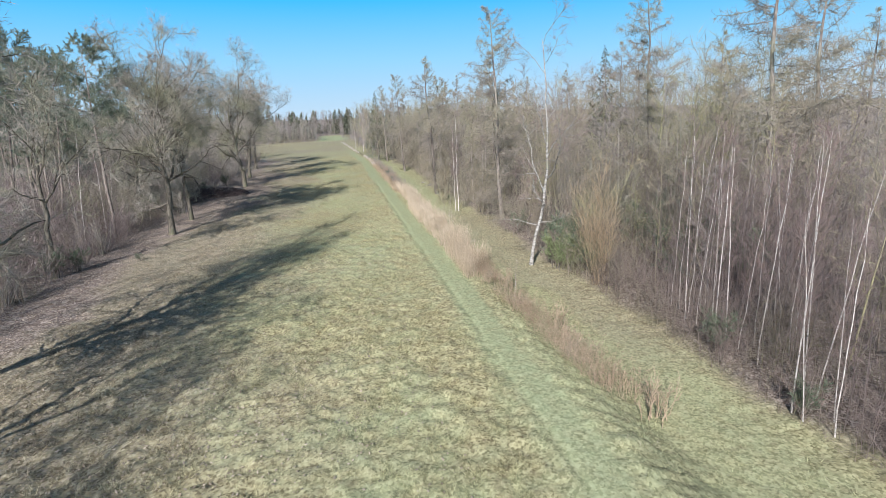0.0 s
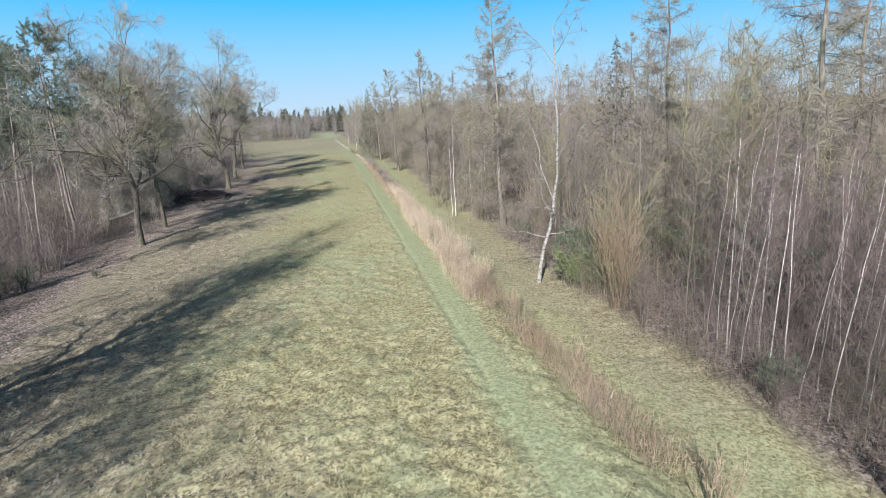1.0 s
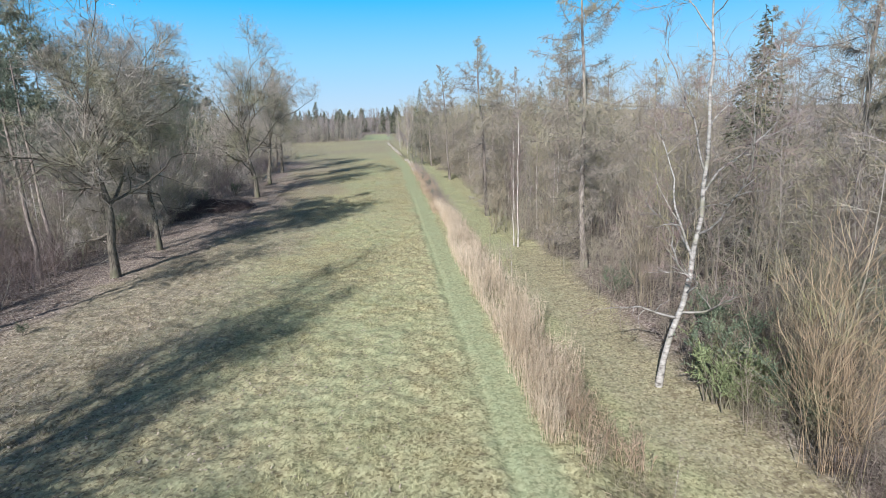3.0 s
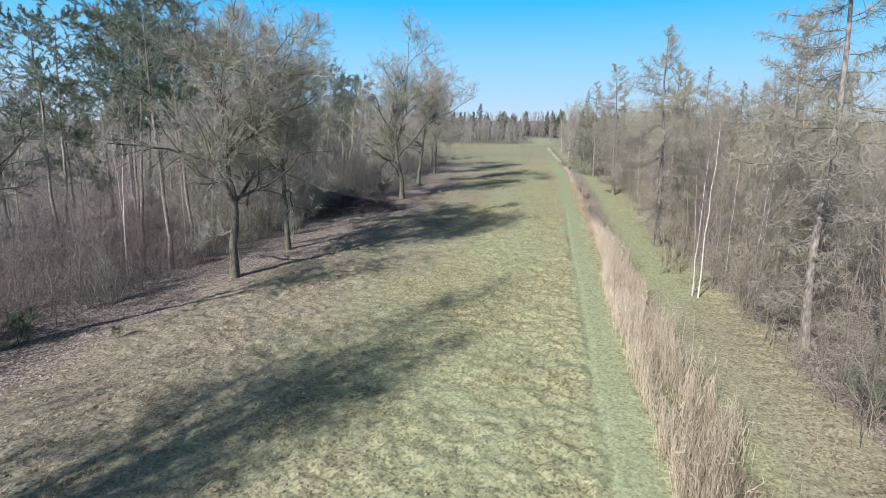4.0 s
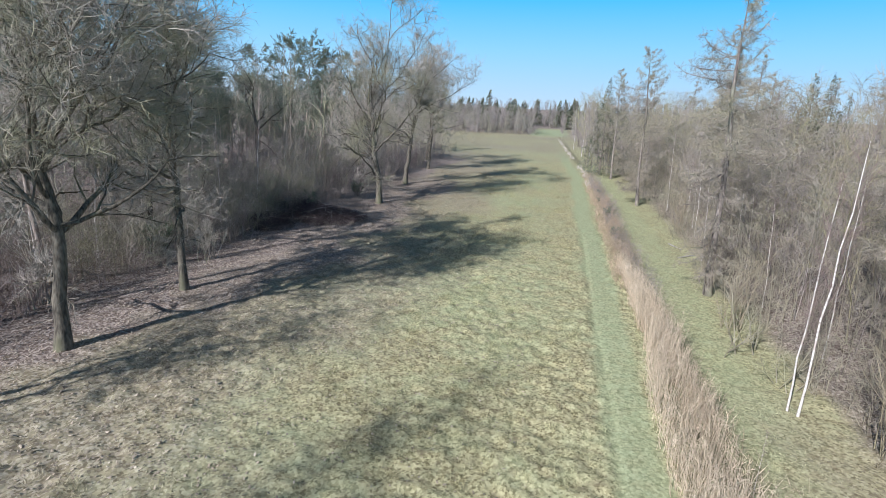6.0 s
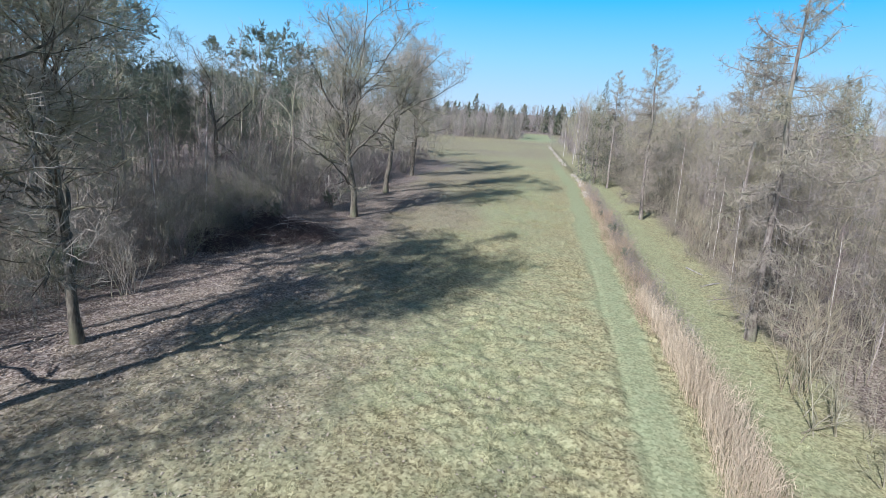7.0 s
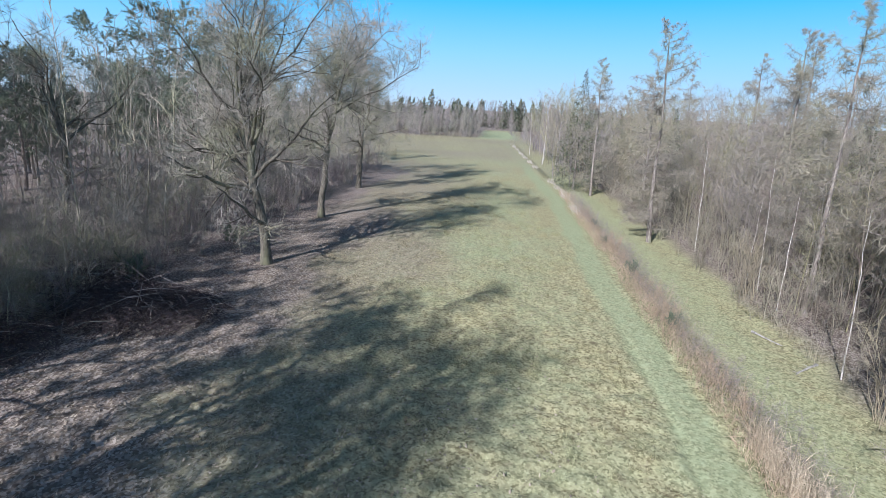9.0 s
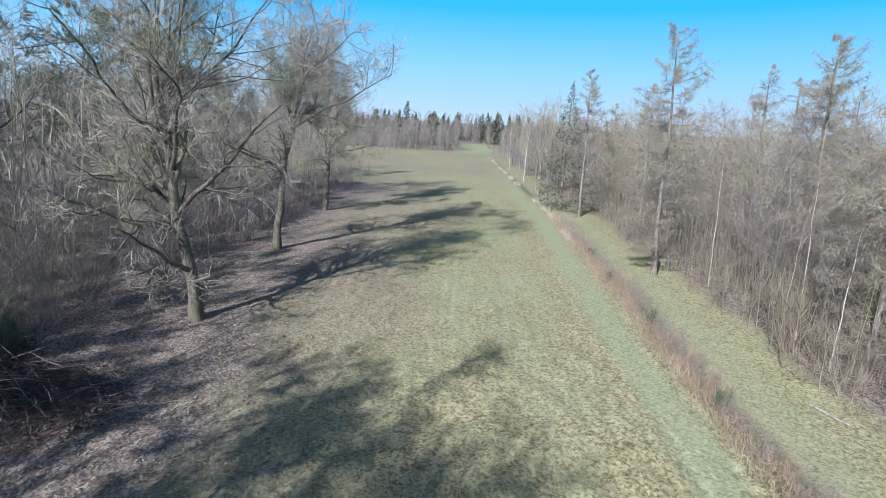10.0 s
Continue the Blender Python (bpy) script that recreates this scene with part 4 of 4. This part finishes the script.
def thicket(name, places, heights, seed, mat, label, kinds=None):
    """Leafless undergrowth as one mesh of stuff."""
    g = np.random.default_rng(seed)
    kinds = kinds or sapling_templates(seed * 10)
    V, Q, T, o = [], [], [], 0
    pick = g.integers(0, len(kinds), len(places))
    for k, (v, q, t) in enumerate(kinds):
        sel = np.where(pick == k)[0]
        if not len(sel):
            continue
        a = g.random(len(sel)) * 2 * np.pi
        h = heights[sel]
        c, s = np.cos(a)[:, None], np.sin(a)[:, None]
        wide = g.uniform(0.8, 1.3, len(sel))[:, None]
        x = (v[None, :, 0] * c - v[None, :, 1] * s) * h[:, None] * wide + places[sel, 0:1]
        y = (v[None, :, 0] * s + v[None, :, 1] * c) * h[:, None] * wide + places[sel, 1:2]
        z = v[None, :, 2] * h[:, None] + level(places[sel, 0], places[sel, 1])[:, None]
        x = x - np.where(places[sel, 0:1] < 0, -1.0, 0.6) * math.tan(radians(LEAN)) * v[None, :, 2] * h[:, None]
        n = len(v)
        off = o + np.arange(len(sel))[:, None, None] * n
        V.append(np.stack([x, y, z], -1).reshape(-1, 3))
        Q.append((q[None] + off).reshape(-1, 4)), T.append((t[None] + off).reshape(-1, 3))
        o += n * len(sel)
    me = build_mesh(name, np.concatenate(V), np.concatenate(Q), np.concatenate(T))
    me.materials.append(mat)
    return tagged(new(name, me), label, "undergrowth", kind="stuff")


gt = np.random.default_rng(61)
FINE = sapling_templates(860, 10, 0.0024, 18, 8, 0.28, 0.10, 0.0009, (30, 80))
n = 1350
px = -15.2 - 26 * gt.random(n) ** 1.5
py = 14 + 105 * gt.random(n)
thicket("undergrowth", np.stack([px, py], -1), gt.uniform(2.6, 6.0, n) * (0.6 + 0.4 * (1 - smooth(-19, -15, px))), 62, PALE_TWIG, "purplish-brown leafless undergrowth of the left wood", FINE)
n = 330
pl = np.stack([-17.5 - 10 * gt.random(n), 32 + 30 * gt.random(n)], -1)
thicket("undergrowth", pl, gt.uniform(2.6, 5.0, n), 78, MAUVE_TWIG, "mauve-brown leafless undergrowth among the pines", FINE)
n = 1050
py = 3 + 125 * gt.random(n)
px = 11.6 + 22 * gt.random(n) ** 1.5 + 0.5 * (1 - smooth(8, 24, py))
tall = gt.uniform(2.4, 6.0, n) * (0.6 + 0.4 * smooth(11.5, 15, px))
start = py + 6 * gt.random(n) < 26
HAIR = sapling_templates(840, 8, 0.0026, 22, 10, 0.25, 0.12, 0.0007)
m = 430
hx, hy = 12.5 + 11 * gt.random(m) ** 1.4, 3 + 24 * gt.random(m)
thicket("undergrowth", np.stack([hx, hy], -1), gt.uniform(3.0, 7.0, m) * (0.6 + 0.4 * smooth(12.5, 15.5, hx)), 63, MAUVE_TWIG, "mauve-brown leafless undergrowth of the right wood", HAIR)
thicket("undergrowth", np.stack([px, py], -1)[~start], tall[~start], 163, OLIVE_TWIG, "olive-brown leafless undergrowth of the right wood")

n = 640
pl = np.stack([-15.8 - 9 * gt.random(n), 52 + 36 * gt.random(n)], -1)
thicket("undergrowth", pl, gt.uniform(2.0, 4.6, n), 74, OAK_TWIG, "olive-grey leafless shrubs behind the oaks", FINE)

# low brush along both edges
LOW = sapling_templates(950, 8, 0.008, 8, 5, 0.6, 0.05, 0.005)
MESH = sapling_templates(970, 8, 0.004, 16, 8, 0.5, 0.04, 0.0019, (30, 85))
n = 420
pl = np.stack([-15.2 - 7.0 * gt.random(n), 46 + 20 * gt.random(n)], -1)
thicket("brush", pl, gt.uniform(1.2, 3.4, n), 76, OAK_TWIG, "dense grey-brown thicket in the shade of the left wood", MESH)
# the wood's shade is partly put into this thicket's dark twig colour
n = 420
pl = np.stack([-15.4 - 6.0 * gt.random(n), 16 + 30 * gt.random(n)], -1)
thicket("brush", pl, gt.uniform(1.0, 2.8, n), 77, DARK_TWIG, "dense thicket of the left wood with shade-dark twigs", MESH)
n = 900
py = 18 + 90 * gt.random(n)
px = -15.0 - 11.0 * gt.random(n) ** 1.8 - 1.2 * (vnoise(py, py, 7, 14) - 0.5)
thicket("brush", np.stack([px, py], -1), gt.uniform(0.6, 2.3, n), 66, PALE_TWIG, "low tangled brush along the left wood's edge", LOW)
n = 700
py = 20 + 94 * gt.random(n)
px = 12.0 + 3.4 * gt.random(n) + 0.2 * (1 - smooth(8, 24, py)) + 1.2 * (vnoise(py, py, 6, 15) - 0.5)
thicket("brush", np.stack([px, py], -1), gt.uniform(0.6, 2.4, n), 67, OLIVE_TWIG, "low tangled brush along the right wood's edge", MESH)

n = 560
pl = np.stack([11.9 + 5.5 * gt.random(n) ** 1.7, 3 + 25 * gt.random(n)], -1)
thicket("brush", pl, gt.uniform(0.6, 2.3, n), 71, DARK_TWIG, "dark tangled brush at the right wood's edge", MESH)

# brush in a dark colour that deepens the shade at the left wood's foot
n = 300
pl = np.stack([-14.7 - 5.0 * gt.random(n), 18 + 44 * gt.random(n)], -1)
thicket("brush", pl, gt.uniform(0.5, 1.8, n), 75, DARK_TWIG, "tangled brush with shade-dark twigs at the left wood's edge", LOW)

# the mass of bare trees behind the edges
NEAR = sapling_templates(880, 10, 0.0034, 32, 15, 0.24, 0.2, 0.0008, (35, 85))
TALL = sapling_templates(900, 10, 0.0045, 21, 7, 0.27, 0.2, 0.0013)
FAR = sapling_templates(920, 8, 0.006, 20, 9, 0.27, 0.06, 0.0030)
gw = np.random.default_rng(77)


def wood_places(count, x0, x1, y0, y1, bias=1.0):
    return np.stack([x0 + (x1 - x0) * gw.random(count) ** bias, y0 + (y1 - y0) * gw.random(count)], -1)


LEFT_LABEL, RIGHT_LABEL = "grey-brown mass of bare trees in the left wood", "brown mass of bare trees in the right wood"
pl = np.concatenate([wood_places(210, -32, -58, 25, 125), wood_places(90, -17, -34, 62, 125), wood_places(60, -30, -80, 115, 155)])
thicket("woodland", pl, gw.uniform(7.5, 11.5, len(pl)), 64, OAK_TWIG, LEFT_LABEL, TALL)
for seed, mat in ((65, BROWN_TWIG), (165, GREY_TWIG), (265, OLIVE_TWIG)):
    pl = wood_places(140, 13.8, 24, 10, 112, 1.1)
    thicket("woodland", pl, gw.uniform(6.6, 11.3, len(pl)) * (0.72 + 0.28 * smooth(13, 18, pl[:, 0])), seed, mat, RIGHT_LABEL, NEAR)
for seed, mat in ((68, BROWN_TWIG), (168, GREY_TWIG)):
    pl = np.concatenate([wood_places(115, 22, 42, 12, 125), wood_places(75, 7.5, 34, 106, 165, 1.3)])
    thicket("woodland", pl, gw.uniform(8.5, 12.5, len(pl)), seed, mat, RIGHT_LABEL, TALL)
pl = np.concatenate([wood_places(400, -6, -62, 187, 214), wood_places(60, -22, -60, 130, 188), wood_places(160, 3.6, 40, 150, 235)])
thicket("woodland", pl, gw.uniform(5.0, 8.6, len(pl)), 69, GREY_TWIG, "brown belt of low bare trees beyond the meadow", FAR)
pl = np.concatenate([wood_places(330, -150, 80, 246, 295), wood_places(80, 50, 150, 20, 230), wood_places(190, -62, -150, 30, 240)])
thicket("woodland", pl, gw.uniform(8.5, 11.5, len(pl)), 70, GREY_TWIG, "distant bare woodland on the horizon", FAR)

pl = np.concatenate([wood_places(170, -15, -40, 100, 188), wood_places(60, -20, -4, 183, 189)])
thicket("brush", pl, gw.uniform(0.5, 1.6, len(pl)), 72, BROWN_TWIG, "low brown scrub at the far end of the meadow", LOW)
# woods behind the start
pl = np.concatenate([wood_places(45, -16, -40, -35, 16), wood_places(45, 15, 40, -35, 8)])
thicket("woodland", pl, gw.uniform(8, 12, len(pl)), 73, BROWN_TWIG, "bare trees of the woods on both sides", TALL)


# ---------------------------------------------------------------- reeds and dry growth along the ditch
def stalks(name, places, heights, seed, mat, label, lean=0.12, r=0.006):
    """Standing dry stalks, one mesh of stuff."""
    g = np.random.default_rng(seed)
    n = len(places)
    base = np.concatenate([places, level(places[:, 0], places[:, 1])[:, None] - 0.03], 1)
    d = unit(np.concatenate([g.normal(0, lean, (n, 2)), np.ones((n, 1))], 1))
    bend = np.concatenate([g.normal(0, lean, (n, 2)), np.zeros((n, 1))], 1)
    h = heights[:, None]
    P = np.stack([base, base + d * h * 0.55, base + d * h + bend * h * 0.6], 1)
    R = np.stack([np.full(n, r), np.full(n, r * 0.9), np.full(n, r * 0.5)], 1)
    pieces = [tubes(P, R, 3)]
    pieces.append(needles(g, P, R, 2, 0.30, 0.006))
    me = build_mesh(name, *joined(pieces))
    me.materials.append(mat)
    return tagged(new(name, me), label, "reeds", kind="stuff")


gr = np.random.default_rng(81)
n = 7000
py = 23 + 33 * gr.random(n) ** 0.95
wide = (0.5 + 1.75 * smooth(23, 27, py) * (1 - smooth(46, 57, py))) * (0.75 + 0.5 * vnoise(py, py, 2.2, 8))
px = 5.95 + 0.5 * smooth(40, 47, py) + wide * (1 - 0.35 * smooth(40, 46, py)) * gr.random(n) ** 1.35 + 0.3 * (vnoise(py, py, 1.6, 9) - 0.5) + 0.08 * gr.normal(0, 1, n)
stand = (vnoise(px, py, 0.9, 26) > 0.40) | (px < 6.4) | (py > 44)
px, py, n = px[stand], py[stand], int(stand.sum())
stalks("reeds", np.stack([px, py], -1), gr.uniform(0.6, 1.6, n) * (1 - 0.4 * smooth(48, 58, py)) * (0.65 + 0.7 * vnoise(px, py, 1.3, 10)), 82, REED, "pale dry reeds standing along the ditch", 0.11, 0.0048)
n = 2200
py = 84 + 84 * gr.random(n)
px = 6.1 + 0.8 * gr.random(n) - bend(py)
clump = vnoise(py, py, 2.4, 13) > 0.5
px, py = px[clump], py[clump]
n = len(px)
stalks("reeds", np.stack([px, py], -1), gr.uniform(0.25, 0.65, n) * (0.3 + 1.2 * vnoise(py, py, 2.4, 13)), 83, PALE_REED, "bleached white reeds in clumps along the far ditch", 0.2, 0.008)
n = 5600
py = np.concatenate([12 + 18 * gr.random(n // 2), 40 + 50 * gr.random(n - n // 2)])
px = 6.35 + 1.7 * gr.random(n) ** 1.2 + np.where(py < 30, 0.06 * (26 - py), 0.2) + 0.15 * gr.normal(0, 1, n)
patch = vnoise(px * 0.4, py, 1.6, 16) > np.where(py < 40, 0.34, 0.5)
px, py = px[patch], py[patch]
n = len(px)
stalks("dry_growth", np.stack([px, py], -1), gr.uniform(0.2, 1.0, n) * np.where(py > 56, 0.62, 1.0) * (0.5 + vnoise(px, py, 1.4, 20)), 84, BROWN_STEM, "reddish-brown dry stems along the ditch", 0.22, 0.0036)
pl = np.stack([6.7 + 1.6 * gr.random(150), 13 + 17 * gr.random(150)], -1)
thicket("brush", pl, gr.uniform(0.4, 1.2, 150), 87, BROWN_TWIG, "low brown brush beside the track", MESH)
n = 3000
py = 52 + 45 * gr.random(n)
px = 6.15 + 1.5 * gr.random(n) ** 1.3 + 0.5 * (vnoise(py, py, 2.2, 17) - 0.5)
stalks("dry_growth", np.stack([px, py], -1), gr.uniform(0.2, 0.6, n) * (0.5 + vnoise(px, py, 1.2, 19)), 85, BROWN_STEM, "tan dead grass along the ditch", 0.3, 0.005)
pl = np.stack([6.6 + 1.7 * gr.random(460), 51 + 44 * gr.random(460)], -1)
thicket("brush", pl, gr.uniform(0.4, 1.3, 460), 86, GREY_TWIG, "low grey-brown brush filling the ditch", MESH)
dry = tag_tree(shrub("dry_bush", 411, 1.3, 8.3, 11.3, 18, 1.5, BROWN_STEM, 5, 0, 0.007), "low dry reddish-brown bush by the ditch", "bush", "dry bushes")
for k in range(16):
    yk = (15.5, 17.2, 18.4, 20.3, 22.5, 24.6, 58, 61, 64, 66.5, 69, 72, 75, 78, 81, 85)[k]
    copy_thing(dry, spot(7.6 - 0.3 * (k > 5) + 0.4 * math.sin(k * 2.1), yk, 40 * k, 0.7 + 0.25 * math.sin(k * 1.7)))


# ---------------------------------------------------------------- grass
def grass():
    """Tufts of bent blades; one tuft in eight is brown and dead."""
    g = np.random.default_rng(91)
    n = 46000
    y = 2 + 108 * g.random(n) ** 1.45
    x = -14 + 25 * g.random(n)
    mown = np.abs(x - 5.25) < 0.62
    keep = g.random(n) > 0.75 * litter(x, y)
    x, y, mown = x[keep], y[keep], mown[keep]
    n, per = len(x), 8
    size = (0.05 + 0.12 * vnoise(x, y, 0.8, 92) ** 1.5) * g.uniform(0.6, 1.3, n) * np.where(mown, 0.3, 1)
    brown = (g.random(n) < 0.12) & ~mown
    wide = np.repeat(np.where(mown, 0.16, 0.10), per)
    bx = np.repeat(x, per) + g.normal(0, 1, n * per) * wide
    by = np.repeat(y, per) + g.normal(0, 1, n * per) * wide
    bz = ground_z(bx, by) - 0.01
    s = np.repeat(size, per) * g.uniform(0.5, 1.2, n * per)
    base = np.stack([bx, by, bz], -1)
    out = np.stack([bx - np.repeat(x, per), by - np.repeat(y, per)], -1) * 5
    d = unit(np.concatenate([out + g.normal(0, 0.75, (n * per, 2)), np.ones((n * per, 1))], 1))
    side = unit(np.cross(d, g.normal(0, 1, d.shape))) * (0.005 + 0.016 * s[:, None])
    V = np.stack([base - side, base + side, base + d * s[:, None]], 1).reshape(-1, 3)
    # larger tussocks with long bent blades
    k, blades_each = 5200, 36
    tx, ty = -11 + 15.2 * g.random(k), 5 + 85 * g.random(k) ** 1.3
    keep = (vnoise(tx, ty, 2.6, 95) > 0.42) & (litter(tx, ty) < 0.6)
    tx, ty = np.repeat(tx[keep], blades_each), np.repeat(ty[keep], blades_each)
    m = len(tx)
    ox, oy = g.normal(0, 0.10, m), g.normal(0, 0.10, m)
    root = np.stack([tx + ox, ty + oy, ground_z(tx + ox, ty + oy) - 0.01], -1)
    aim = unit(np.stack([ox * 6 + g.normal(0, 0.6, m), oy * 6 + g.normal(0, 0.6, m), np.ones(m)], -1))
    tall = g.uniform(0.06, 0.22, m)[:, None]
    flank = unit(np.cross(aim, g.normal(0, 1, aim.shape))) * 0.006
    V = np.concatenate([V, np.stack([root - flank, root + flank, root + aim * tall], 1).reshape(-1, 3)])
    bx, by = np.concatenate([bx, tx]), np.concatenate([by, ty])
    brown = np.concatenate([np.repeat(brown, per), np.zeros(m, bool)])
    me = build_mesh("grass", V, None, np.arange(len(V)).reshape(-1, 3))
    dead = np.maximum(litter(bx, by), brown * 0.6)
    for key, v in (("green", green(bx, by)), ("litter", dead)):
        me.attributes.new(key, 'FLOAT', 'POINT').data.foreach_set("value", np.repeat(v, 3).astype(np.float32))
    me.materials.append(BLADES)
    return tagged(new("grass", me), "tufts of dry and fresh meadow grass", "grass", kind="stuff")


grass()


def fallen_leaves():
    """Curled dry oak leaves lying over grass and earth, thickest under the oaks."""
    g = np.random.default_rng(96)
    n = 78000
    x, y = -14.5 + 17 * g.random(n), 5 + 80 * g.random(n) ** 1.25
    keep = g.random(n) < 0.10 + 0.9 * litter(x, y)
    x, y = x[keep], y[keep]
    n = len(x)
    c = np.stack([x, y, ground_z(x, y) + 0.012 + 0.03 * g.random(n)], -1)
    a = g.random(n) * 2 * np.pi
    u = np.stack([np.cos(a), np.sin(a), g.normal(0, 0.35, n)], -1) * g.uniform(0.028, 0.058, (n, 1))
    w = np.stack([-np.sin(a), np.cos(a), g.normal(0, 0.35, n)], -1) * g.uniform(0.014, 0.030, (n, 1))
    lift = np.array([0, 0, 1.0]) * g.uniform(0.0, 0.02, (n, 1))
    V = np.stack([c - u + lift, c - w, c + u + lift, c + w], 1).reshape(-1, 3)
    me = build_mesh("fallen_leaves", V, np.arange(len(V)).reshape(-1, 4), flat=True)
    me.materials.append(DRY_LEAF)
    return tagged(new("fallen_leaves", me), "pale brown dry oak leaves scattered over the grass", "leaves", kind="stuff")


fallen_leaves()

# ---------------------------------------------------------------- distance
far_spruce = tag_tree(spruce("spruce_tree", 701, 16, -30, 262, 0.36, 520, 1.5, 0.42, 0, 8), "dark spruce in the distant wood", "tree", "distant spruces")
gf = np.random.default_rng(73)
for k in range(130):
    near = k < 34
    x, y = (-9 - 60 * gf.random() ** 1.2, 212 + 24 * gf.random()) if near else (-80 + 150 * gf.random(), 248 + 70 * gf.random())
    copy_thing(far_spruce, spot(x, y, gf.random() * 360, gf.uniform(0.46, 0.68) * (1.0 if near else 1.2)))
